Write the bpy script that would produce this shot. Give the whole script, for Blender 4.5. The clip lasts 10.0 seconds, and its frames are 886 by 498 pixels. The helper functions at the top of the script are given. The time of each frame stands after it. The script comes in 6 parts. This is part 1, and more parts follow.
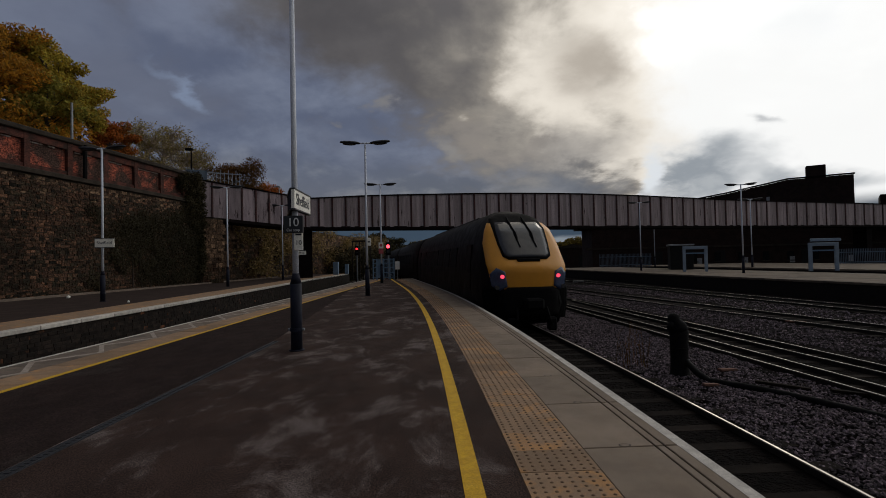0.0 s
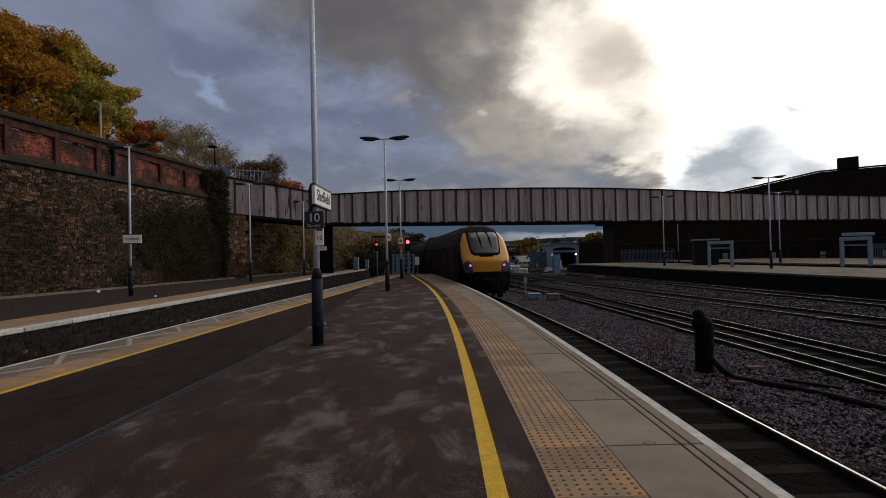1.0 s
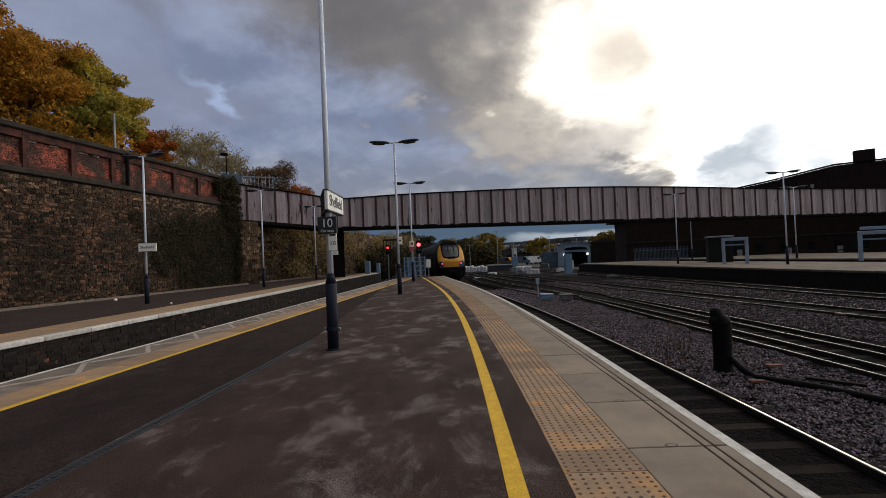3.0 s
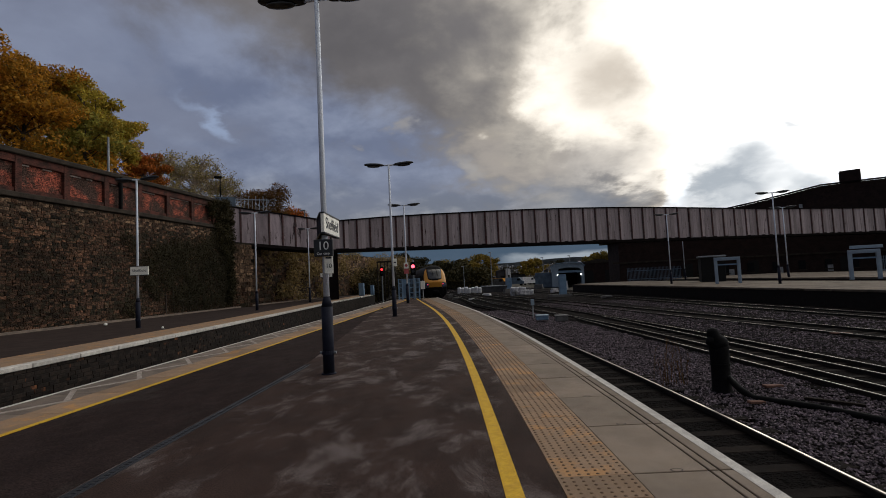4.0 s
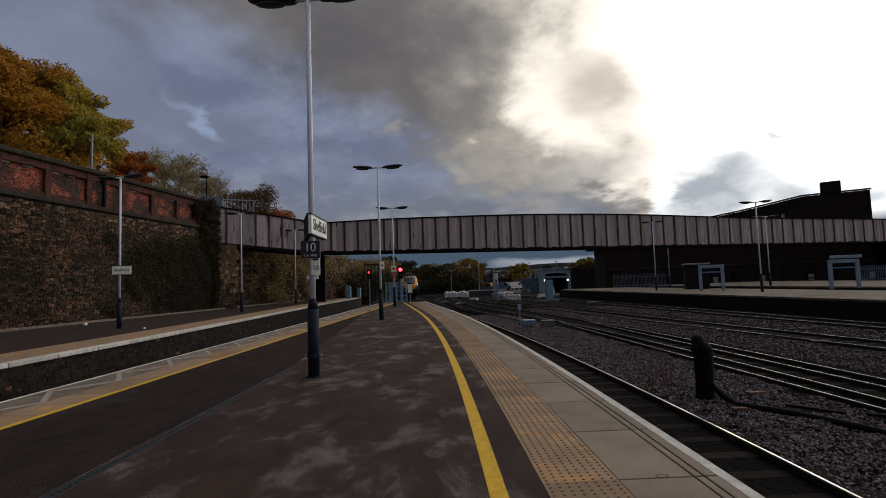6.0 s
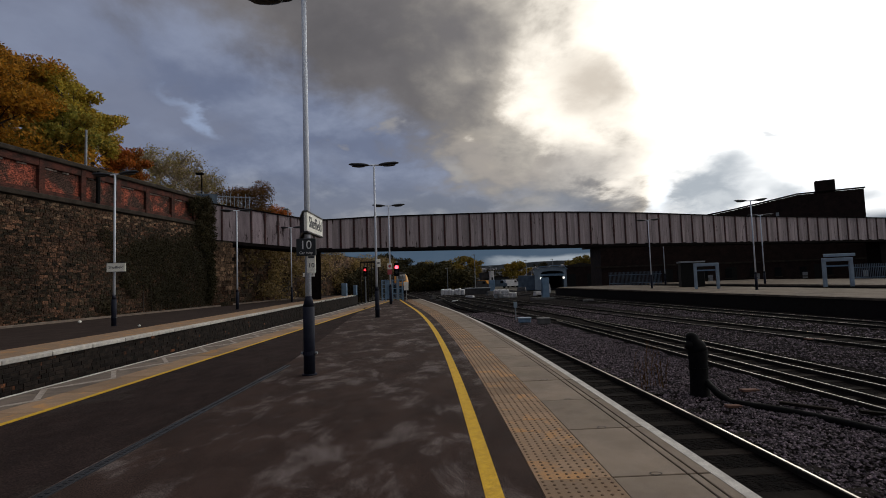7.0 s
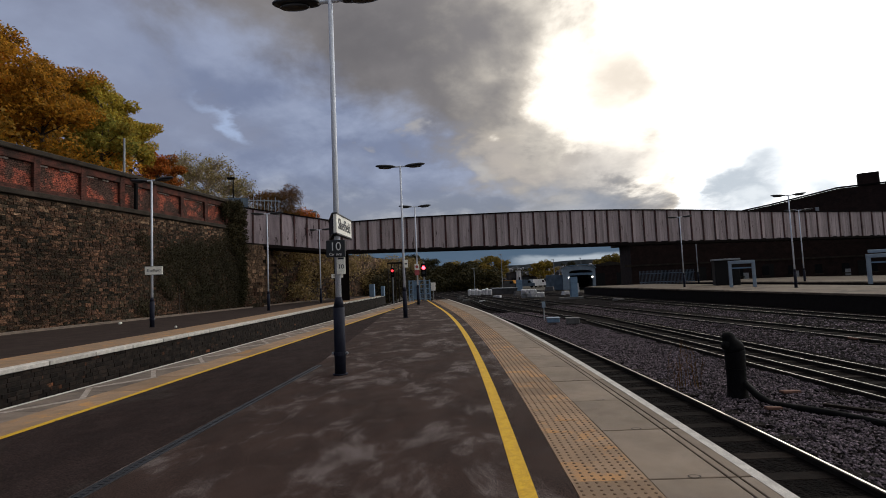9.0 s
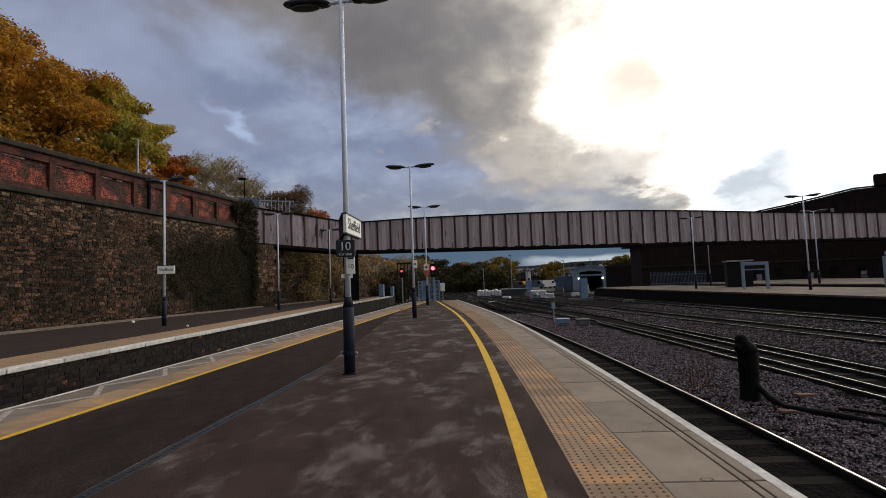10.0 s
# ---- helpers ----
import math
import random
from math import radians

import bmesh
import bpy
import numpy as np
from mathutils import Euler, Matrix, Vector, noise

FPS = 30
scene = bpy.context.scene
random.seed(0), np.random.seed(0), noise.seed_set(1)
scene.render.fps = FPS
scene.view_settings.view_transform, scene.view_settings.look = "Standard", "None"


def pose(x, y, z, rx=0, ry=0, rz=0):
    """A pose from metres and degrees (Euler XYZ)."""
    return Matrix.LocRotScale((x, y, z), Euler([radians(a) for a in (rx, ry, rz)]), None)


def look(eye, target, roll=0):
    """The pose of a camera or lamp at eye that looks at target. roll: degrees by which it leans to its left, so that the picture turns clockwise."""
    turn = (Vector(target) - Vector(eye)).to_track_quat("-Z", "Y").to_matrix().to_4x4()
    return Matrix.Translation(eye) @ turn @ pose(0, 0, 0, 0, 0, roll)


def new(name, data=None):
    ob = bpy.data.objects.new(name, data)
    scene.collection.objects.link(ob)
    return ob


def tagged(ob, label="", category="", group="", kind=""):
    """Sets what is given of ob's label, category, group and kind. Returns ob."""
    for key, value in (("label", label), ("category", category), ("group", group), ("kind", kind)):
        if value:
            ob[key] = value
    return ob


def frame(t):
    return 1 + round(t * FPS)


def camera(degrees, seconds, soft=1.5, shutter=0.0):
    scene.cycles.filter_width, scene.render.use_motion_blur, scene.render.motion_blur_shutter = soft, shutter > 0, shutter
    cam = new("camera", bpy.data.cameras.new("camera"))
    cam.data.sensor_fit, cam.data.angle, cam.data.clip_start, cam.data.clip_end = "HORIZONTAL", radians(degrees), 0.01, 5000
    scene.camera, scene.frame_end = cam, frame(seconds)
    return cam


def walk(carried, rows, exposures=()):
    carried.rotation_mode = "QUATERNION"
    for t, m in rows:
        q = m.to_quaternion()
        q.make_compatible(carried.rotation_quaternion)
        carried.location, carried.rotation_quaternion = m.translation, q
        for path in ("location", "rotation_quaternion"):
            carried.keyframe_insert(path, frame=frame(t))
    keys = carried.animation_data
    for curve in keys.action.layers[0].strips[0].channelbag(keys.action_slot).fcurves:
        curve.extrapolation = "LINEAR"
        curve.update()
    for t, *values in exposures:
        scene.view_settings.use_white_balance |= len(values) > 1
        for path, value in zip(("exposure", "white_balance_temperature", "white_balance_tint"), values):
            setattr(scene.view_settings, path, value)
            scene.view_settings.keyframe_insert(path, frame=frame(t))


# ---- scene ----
# ---------------------------------------------------------------- camera
cam = camera(84.2, 10.0, 0.9)
# seconds, yaw, pitch, lean, x, y, z
PATH = [
    (0.0, 0.00, 1.21, 1.23, 0.080, -0.044, 1.538),
    (0.5, 1.10, 0.88, 1.43, 0.074, -0.036, 1.531),
    (1.0, 2.27, 0.73, 1.28, 0.071, -0.015, 1.531),
    (1.5, 4.01, 0.63, 1.10, 0.066, -0.020, 1.537),
    (2.0, 4.92, 0.59, 1.41, 0.071, -0.016, 1.533),
    (2.5, 5.47, 0.64, 2.09, 0.060, -0.021, 1.540),
    (2.7, 4.74, 0.62, 2.20, 0.050, -0.020, 1.542),
    (3.8, 2.38, 3.21, 2.66, -0.018, -0.005, 1.562),
    (4.0, 2.79, 3.46, 2.76, -0.022, -0.005, 1.563),
    (4.5, 2.97, 3.85, 2.68, -0.026, -0.013, 1.561),
    (5.0, 2.48, 3.91, 2.43, -0.029, 0.017, 1.553),
    (5.5, 2.11, 3.92, 2.19, -0.035, 0.022, 1.554),
    (5.7, 1.78, 3.91, 2.10, -0.034, 0.022, 1.555),
    (6.8, 0.74, 3.60, 1.85, -0.026, 0.021, 1.561),
    (7.0, 0.87, 3.56, 1.91, -0.025, 0.021, 1.562),
    (7.5, 1.37, 3.68, 2.00, -0.030, 0.031, 1.555),
    (8.0, 1.97, 3.68, 2.07, -0.042, 0.012, 1.560),
    (8.5, 2.95, 3.71, 2.35, -0.048, 0.014, 1.563),
    (9.0, 3.98, 3.71, 2.38, -0.054, 0.018, 1.560),
    (9.5, 4.59, 3.67, 2.30, -0.056, 0.008, 1.556),
    (10.0, 5.06, 3.82, 2.14, -0.057, 0.029, 1.552),
]
EXPOSURES = [(0.0, -1.06), (0.5, -0.85), (1.0, -0.56), (1.5, -0.31), (2.0, -0.14), (2.5, -0.02), (4.0, -0.48), (5.5, -0.57), (7.0, -0.50), (8.0, -0.34), (9.0, -0.09), (10.0, 0.04)]


def camera_walk():
    walk(cam, [(t, pose(x, y, z, 90 + p, r, w)) for t, w, p, r, x, y, z in PATH], exposures=EXPOSURES)


camera_walk()


# ---------------------------------------------------------------- world and sun
def heading(az, el):
    a, e = radians(az), radians(el)
    return Vector((-math.sin(a) * math.cos(e), math.cos(a) * math.cos(e), math.sin(e)))


SUN_AZ, SUN_EL = -31.0, 23.0


class Graph:
    """A short way to write node trees."""

    def __init__(self, tree):
        self.tree = tree

    def add(self, kind, ins=(), **props):
        n = self.tree.nodes.new(kind)
        for k, v in props.items():
            if k == "operation":
                n.operation = v
            elif k == "blend_type":
                n.blend_type = v
            elif k == "data_type":
                n.data_type = v
            elif k == "interpolation_type":
                n.interpolation_type = v
            elif k == "feature":
                n.feature = v
            elif k == "noise_dimensions":
                n.noise_dimensions = v
        for key, v in dict(ins).items():
            sock = n.inputs[key]
            if isinstance(v, bpy.types.NodeSocket):
                self.tree.links.new(v, sock)
            else:
                sock.default_value = v
        return n

    def math(self, op, a, b=0.0, c=0.0):
        return self.add("ShaderNodeMath", {0: a, 1: b, 2: c}, operation=op).outputs[0]

    def vmath(self, op, a, b=(0, 0, 0)):
        n = self.add("ShaderNodeVectorMath", {0: a, 1: b}, operation=op)
        return n.outputs["Value"] if op in ("DOT_PRODUCT", "LENGTH") else n.outputs["Vector"]

    def scale(self, a, k):
        return self.add("ShaderNodeVectorMath", {0: a, "Scale": k}, operation="SCALE").outputs["Vector"]

    def noise(self, vec, scale, detail=4.0, rough=0.55, distort=0.0):
        return self.add("ShaderNodeTexNoise", {"Vector": vec, "Scale": scale, "Detail": detail, "Roughness": rough, "Distortion": distort}).outputs["Fac"]

    def step(self, v, lo, hi, a=0.0, b=1.0):
        return self.add("ShaderNodeMapRange", {"Value": v, "From Min": lo, "From Max": hi, "To Min": a, "To Max": b}, interpolation_type="SMOOTHSTEP").outputs["Result"]

    def mix(self, f, a, b, blend="MIX"):
        n = self.add("ShaderNodeMix", data_type="RGBA", blend_type=blend)
        for k, v in ((0, f), (6, a), (7, b)):
            if isinstance(v, bpy.types.NodeSocket):
                self.tree.links.new(v, n.inputs[k])
            elif k:
                n.inputs[k].default_value = (*v[:3], 1)
            else:
                n.inputs[k].default_value = v
        return n.outputs[2]


def make_world():
    w = bpy.data.worlds.new("sky")
    scene.world = w
    w.use_nodes = True
    t = w.node_tree
    t.nodes.clear()
    g = Graph(t)
    v = g.add("ShaderNodeTexCoord").outputs["Generated"]
    xyz = g.add("ShaderNodeSeparateXYZ", {0: v})
    up = g.math("MAXIMUM", xyz.outputs[2], 0.0)
    # a cloud deck seen in perspective
    deck = g.scale(v, g.math("DIVIDE", 1.0, g.math("ADD", up, 0.45)))
    big = g.noise(deck, 1.7, 3, 0.5, 0.2)
    fine = g.noise(deck, 4.6, 6, 0.56, 0.15)
    curl = g.noise(g.vmath("ADD", deck, (7.3, 2.1, 4.4)), 3.1, 6, 0.55, 0.2)

    def wobble(f, k):
        return g.math("MULTIPLY", g.math("SUBTRACT", f, 0.5), k)

    # bearing (left is positive) and height in degrees, pushed about by the billows
    az = g.math("MULTIPLY", g.math("ARCTAN2", g.math("MULTIPLY", xyz.outputs[0], -1.0), xyz.outputs[1]), 57.2958)
    el = g.math("MULTIPLY", g.math("ARCSINE", xyz.outputs[2]), 57.2958)
    az_w = g.math("ADD", az, g.math("ADD", wobble(fine, 34.0), wobble(big, 16.0)))
    el_w = g.math("ADD", el, g.math("ADD", wobble(curl, 24.0), wobble(big, 8.0)))
    az_s = g.math("ADD", az, wobble(fine, 13.0))
    el_s = g.math("ADD", el, wobble(curl, 10.0))

    def cloud(a0, e0, ra, re, inner, turn=0.0, small=False):
        """How far inside a cloud mass a direction lies: 1 within, 0 past its edge."""
        da = g.math("SUBTRACT", az_s if small else az_w, a0)
        de = g.math("SUBTRACT", el_s if small else el_w, e0)
        c, k = math.cos(radians(turn)), math.sin(radians(turn))
        p = g.math("ADD", g.math("MULTIPLY", da, c / ra), g.math("MULTIPLY", de, k / ra))
        q = g.math("ADD", g.math("MULTIPLY", da, -k / re), g.math("MULTIPLY", de, c / re))
        d = g.math("SQRT", g.math("ADD", g.math("MULTIPLY", p, p), g.math("MULTIPLY", q, q)))
        return g.step(d, 1.0, inner)

    def lay(col, f, k, tone):
        return g.mix(g.math("MULTIPLY", f, k), col, tone)

    sky = g.add("ShaderNodeTexSky")
    sky.sky_type, sky.sun_disc = "NISHITA", False
    sky.sun_elevation, sky.sun_rotation = radians(SUN_EL), radians(-SUN_AZ)
    clear = g.scale(sky.outputs["Color"], 0.09)
    # thin blue-grey cloud, broken
    veil = g.mix(g.step(fine, 0.34, 0.68), (0.20, 0.235, 0.36), (0.36, 0.41, 0.56))
    veil = g.mix(g.step(curl, 0.40, 0.66), veil, (0.24, 0.265, 0.37))
    veil = g.mix(0.10, veil, clear)
    veil = lay(veil, cloud(40, 24, 26, 10, 0.2), 0.35, (0.33, 0.38, 0.53))
    # unseen sky behind the camera, dulled to lower the fill light
    col = g.mix(g.step(xyz.outputs[1], 0.1, -0.5), veil, (0.24, 0.26, 0.31))
    # the heavy grey bank, its underside falling from left to right
    under = g.math("SUBTRACT", el_w, g.math("ADD", 13.6, g.math("MULTIPLY", az_w, 0.43)))
    grey = g.mix(g.step(fine, 0.30, 0.70), (0.165, 0.158, 0.168), (0.245, 0.232, 0.238))
    bank = g.math("MULTIPLY", g.step(under, -4.0, 5.5), g.step(xyz.outputs[1], 0.0, 0.5))
    col = g.mix(bank, col, grey)
    # lit from behind towards the sun: grey, beige, cream
    glow_in = g.step(g.math("ADD", az_w, g.math("MULTIPLY", g.math("SUBTRACT", el, 20.0), -0.42)), 12.0, -18.5)
    glow_in = g.math("MULTIPLY", glow_in, g.step(el_w, 3.5, 10.5))
    glow_in = g.math("MULTIPLY", glow_in, g.step(az, -150, -110))
    col = lay(col, g.step(glow_in, 0.10, 0.58), 0.9, g.mix(g.step(curl, 0.34, 0.64), (0.33, 0.305, 0.285), (0.50, 0.465, 0.425)))
    col = lay(col, g.step(glow_in, 0.42, 0.86), 1.0, g.mix(g.step(fine, 0.36, 0.62), (0.62, 0.56, 0.485), (0.90, 0.83, 0.73)))
    # pale puffs under the bank
    col = lay(col, cloud(6.0, 15.6, 4.6, 2.4, 0.1, 20), 0.75, (0.44, 0.425, 0.42))
    col = lay(col, cloud(-1.2, 12.8, 3.4, 1.6, 0.1, 30, True), 0.75, (0.55, 0.53, 0.51))
    col = lay(col, cloud(-9.0, 12.6, 8.0, 2.6, 0.1, 8), 0.7, (0.52, 0.475, 0.44))
    # burning thin cloud round the hidden sun
    col = lay(col, g.step(glow_in, 0.66, 1.0), 1.0, (1.7, 1.58, 1.40))
    col = lay(col, cloud(-40, 30, 31, 22, 0.25), 1.0, (2.4, 2.28, 2.1))
    col = lay(col, cloud(-39, 30, 20, 15, 0.3), 1.0, (4.2, 4.05, 3.8))
    col = lay(col, cloud(-14.5, 11.6, 9.5, 4.4, 0.1, -6, True), 0.8, g.mix(g.step(curl, 0.38, 0.62), (0.50, 0.47, 0.45), (0.74, 0.69, 0.63)))
    col = lay(col, cloud(-17.0, 20.5, 6.0, 4.6, 0.1, 30, True), 0.8, (0.78, 0.69, 0.59))
    col = lay(col, cloud(-37.0, 21.5, 6.0, 4.0, 0.0, 0, True), 0.8, (0.95, 1.10, 1.28))
    # low cloud along the skyline, bright under the sun
    col = lay(col, g.math("MULTIPLY", g.step(az_s, -21.0, -28.0), g.step(az, -100, -80)), 0.92, (2.0, 2.02, 2.02))
    col = lay(col, g.math("MULTIPLY", g.step(el_s, 12.0, 6.5), g.step(az_s, -22.5, -16.5)), 0.85,
              g.mix(g.step(fine, 0.40, 0.62), (0.235, 0.262, 0.32), (0.47, 0.48, 0.51)))
    col = lay(col, cloud(-13.0, 7.6, 9.0, 2.2, 0.1, 4, True), 0.6, g.mix(g.step(curl, 0.4, 0.6), (0.27, 0.30, 0.36), (0.42, 0.44, 0.48)))
    col = lay(col, cloud(-28.5, 8.6, 7.5, 4.6, 0.2, -20, True), 0.9, g.mix(g.step(fine, 0.40, 0.60), (0.46, 0.53, 0.61), (0.74, 0.80, 0.86)))
    col = lay(col, cloud(-37.0, 8.2, 7.0, 2.6, 0.0, 10, True), 0.85, (0.66, 0.73, 0.80))
    col = lay(col, cloud(-34.0, 14.0, 2.0, 1.3, 0.1, 30, True), 0.6, (0.66, 0.70, 0.76))
    col = lay(col, cloud(-23.8, 8.6, 2.2, 2.8, 0.3, -20, True), 0.95, (1.5, 1.58, 1.66))
    # a thin blue rift over the hillside
    col = lay(col, cloud(26.8, 18.0, 4.0, 1.0, 0.0, 38, True), 0.55, (0.50, 0.64, 0.92))
    # dark blue band of far cloud, with a bright slit over the hills
    col = lay(col, g.step(g.math("ADD", el, wobble(fine, 1.2)), 5.6, 4.0), 0.95, (0.078, 0.128, 0.195))
    slit = g.math("MULTIPLY", g.step(g.math("ADD", el, wobble(fine, 1.6)), 2.5, 1.9), g.step(az_s, -3.0, -11.0))
    col = lay(col, slit, 0.7, (0.62, 0.68, 0.74))
    bg = g.add("ShaderNodeBackground", {"Color": col, "Strength": 1.0})
    out = t.nodes.new("ShaderNodeOutputWorld")
    t.links.new(bg.outputs[0], out.inputs[0])


make_world()
sun_data = bpy.data.lights.new("sun", "SUN")
sun_data.energy, sun_data.angle, sun_data.color = 0.30, radians(14), (1.0, 0.90, 0.76)
sun = new("sun", sun_data)
sun.matrix_world = look(heading(SUN_AZ, SUN_EL) * 60, (0, 0, 0))


# ---------------------------------------------------------------- materials
def surface(name, base, second=None, scale=4.0, rough=0.7, metal=0.0, bump=0.3, depth=0.01, grain=60.0, stain=None, stain_scale=0.7,
            stain_lo=0.5, stain_hi=0.62, stretch=(1, 1, 1), jitter=0.0, spec=0.5, rough2=None, speck=0.17, brick=None):
    """A worn surface: two tones, stains at a larger scale, fine relief, and a tone of its own for each piece."""
    m = bpy.data.materials.new(name)
    m.use_nodes = True
    t = m.node_tree
    b = t.nodes["Principled BSDF"]
    g = Graph(t)
    co = g.add("ShaderNodeTexCoord").outputs["Object"]
    rnd = g.add("ShaderNodeObjectInfo").outputs["Random"]
    isl = g.add("ShaderNodeNewGeometry").outputs["Random Per Island"]
    one = g.math("FRACT", g.math("ADD", g.math("MULTIPLY", rnd, 7.31), isl))
    at = g.vmath("MULTIPLY", co, stretch)
    if jitter:
        at = g.vmath("ADD", at, g.scale(g.add("ShaderNodeCombineXYZ", {0: one, 1: rnd, 2: isl}).outputs[0], 9.0))
    col = g.mix(g.step(g.noise(at, scale, 6, 0.62), 0.36, 0.64), base, second or [c * 0.75 for c in base])
    if stain:
        f = g.step(g.noise(at, stain_scale, 9, 0.68, 0.3), stain_lo, stain_hi)
        col = g.mix(f, col, stain)
    spk = g.step(g.noise(co, grain, 2, 0.7), 0.3, 0.72, 1 - speck, 1 + speck)
    grey = g.add("ShaderNodeCombineColor", {0: spk, 1: spk, 2: spk}).outputs[0]
    col = g.mix(1.0, col, grey, "MULTIPLY")
    if brick:
        sep = g.add("ShaderNodeSeparateXYZ", {0: co})
        flat = g.add("ShaderNodeCombineXYZ", {0: g.math("ADD", sep.outputs[0], sep.outputs[1]), 1: sep.outputs[2]}).outputs[0]
        bt = g.add("ShaderNodeTexBrick", {"Vector": flat, "Color1": (1.25, 1.2, 1.15, 1), "Color2": (0.6, 0.62, 0.65, 1), "Mortar": brick, "Scale": 1.0,
                                          "Mortar Size": 0.012, "Brick Width": 0.24, "Row Height": 0.085, "Bias": 0.1})
        col = g.mix(0.8, col, g.mix(1.0, col, bt.outputs["Color"], "MULTIPLY"))
    if jitter:
        k = g.math("ADD", 1 - jitter, g.math("MULTIPLY", one, 2 * jitter))
        col = g.mix(1.0, col, g.add("ShaderNodeCombineColor", {0: k, 1: k, 2: k}).outputs[0], "MULTIPLY")
    t.links.new(col, b.inputs["Base Color"])
    r = g.step(g.noise(at, scale * 2.1, 4), 0.3, 0.7, rough, min(1, rough2 if rough2 is not None else rough + 0.15))
    t.links.new(r, b.inputs["Roughness"])
    b.inputs["Metallic"].default_value = metal
    b.inputs["Specular IOR Level"].default_value = spec
    if bump:
        h = g.math("ADD", g.noise(co, grain, 3, 0.6), g.math("MULTIPLY", g.noise(at, scale, 4), 2.0))
        bp = g.add("ShaderNodeBump", {"Height": h, "Strength": bump, "Distance": depth})
        t.links.new(bp.outputs[0], b.inputs["Normal"])
    return m


def glow(name, color, strength):
    m = bpy.data.materials.new(name)
    m.use_nodes = True
    b = m.node_tree.nodes["Principled BSDF"]
    b.inputs["Base Color"].default_value = (*color, 1)
    b.inputs["Emission Color"].default_value = (*color, 1)
    b.inputs["Emission Strength"].default_value = strength
    return m


ASPHALT = surface("platform asphalt", (0.045, 0.0275, 0.0225), (0.030, 0.0185, 0.0155), 1.8, 0.85, bump=0.2, depth=0.004, grain=85, spec=0.12,
                  stain=(0.118, 0.095, 0.090), stain_scale=1.25, stain_lo=0.49, stain_hi=0.64, stretch=(1.0, 0.62, 1.0), speck=0.97)
ASPHALT_NEW = surface("dark new asphalt", (0.031, 0.0208, 0.0192), (0.022, 0.0148, 0.0138), 2.0, 0.88, bump=0.5, depth=0.006, grain=80, spec=0.06,
                      stain=(0.040, 0.033, 0.030), stain_scale=0.8, stain_lo=0.53, stain_hi=0.66, stretch=(1.0, 0.6, 1.0), speck=0.7)
EAST_PAVING = surface("grimy concrete paving", (0.17, 0.135, 0.10), (0.12, 0.095, 0.072), 1.0, 0.85, bump=0.3, depth=0.004, grain=40, stain=(0.085, 0.068, 0.053),
                      stain_scale=0.4, stain_lo=0.5, stain_hi=0.62, spec=0.2, jitter=0.1)
FAR_ASPHALT = surface("old asphalt", (0.043, 0.031, 0.028), (0.031, 0.023, 0.021), 1.2, 0.88, bump=0.4, depth=0.006, grain=60, spec=0.06)
COPING = surface("coping slab", (0.208, 0.160, 0.120), (0.165, 0.126, 0.095), 2.2, 0.75, bump=0.4, depth=0.003, grain=110, stain=(0.16, 0.125, 0.09),
                 stain_scale=1.3, stain_lo=0.56, stain_hi=0.72, jitter=0.12, spec=0.3)
TACTILE = surface("buff tactile paving", (0.262, 0.170, 0.104), (0.21, 0.140, 0.089), 3.0, 0.78, bump=0.4, depth=0.003, grain=110, stain=(0.36, 0.19, 0.075),
                  stain_scale=2.0, stain_lo=0.52, stain_hi=0.64, jitter=0.2, spec=0.3)
TACTILE_TOP = surface("dirt-darkened blister", (0.11, 0.065, 0.04), (0.16, 0.10, 0.06), 5.0, 0.75, bump=0.3, depth=0.003, grain=120, spec=0.3)
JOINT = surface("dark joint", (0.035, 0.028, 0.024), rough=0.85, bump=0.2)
YELLOW = surface("worn yellow line paint", (0.60, 0.36, 0.02), (0.50, 0.29, 0.018), 9, 0.7, bump=0.5, depth=0.004, grain=90, stain=(0.20, 0.13, 0.04),
                 stain_scale=6, stain_lo=0.60, stain_hi=0.70, spec=0.3)
WHITE = surface("worn white line paint", (0.55, 0.52, 0.48), (0.40, 0.375, 0.35), 7, 0.7, bump=0.3, depth=0.003, grain=90, stain=(0.26, 0.23, 0.21),
                stain_scale=2.5, stain_lo=0.58, stain_hi=0.72, spec=0.3, jitter=0.12)
COPING_GREY = surface("worn grey edge slab", (0.185, 0.146, 0.118), (0.13, 0.103, 0.085), 3.0, 0.8, bump=0.4, depth=0.003, grain=90, stain=(0.10, 0.082, 0.068),
                      stain_scale=1.2, stain_lo=0.54, stain_hi=0.68, jitter=0.15, spec=0.25)
FADED = surface("faded white marking", (0.36, 0.315, 0.275), (0.23, 0.19, 0.16), 8, 0.75, bump=0.2, depth=0.002, spec=0.3)
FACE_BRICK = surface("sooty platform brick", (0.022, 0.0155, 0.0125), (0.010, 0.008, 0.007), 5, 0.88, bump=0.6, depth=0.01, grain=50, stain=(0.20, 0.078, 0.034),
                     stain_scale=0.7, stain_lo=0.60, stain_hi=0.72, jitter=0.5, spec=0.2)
SOOT = surface("sooty mortar", (0.016, 0.013, 0.012), rough=0.9, bump=0.3, spec=0.2)
BALLAST = surface("stone ballast", (0.165, 0.128, 0.148), (0.028, 0.021, 0.023), 4, 0.75, bump=0.5, depth=0.01, grain=40, jitter=0.95, spec=0.25)
BED = surface("ballast bed", (0.020, 0.0155, 0.016), (0.006, 0.005, 0.005), 14, 0.9, bump=1.0, depth=0.06, grain=20, stain=(0.013, 0.010, 0.009), stain_scale=0.5,
              stain_lo=0.48, stain_hi=0.64, spec=0.03, speck=0.5)
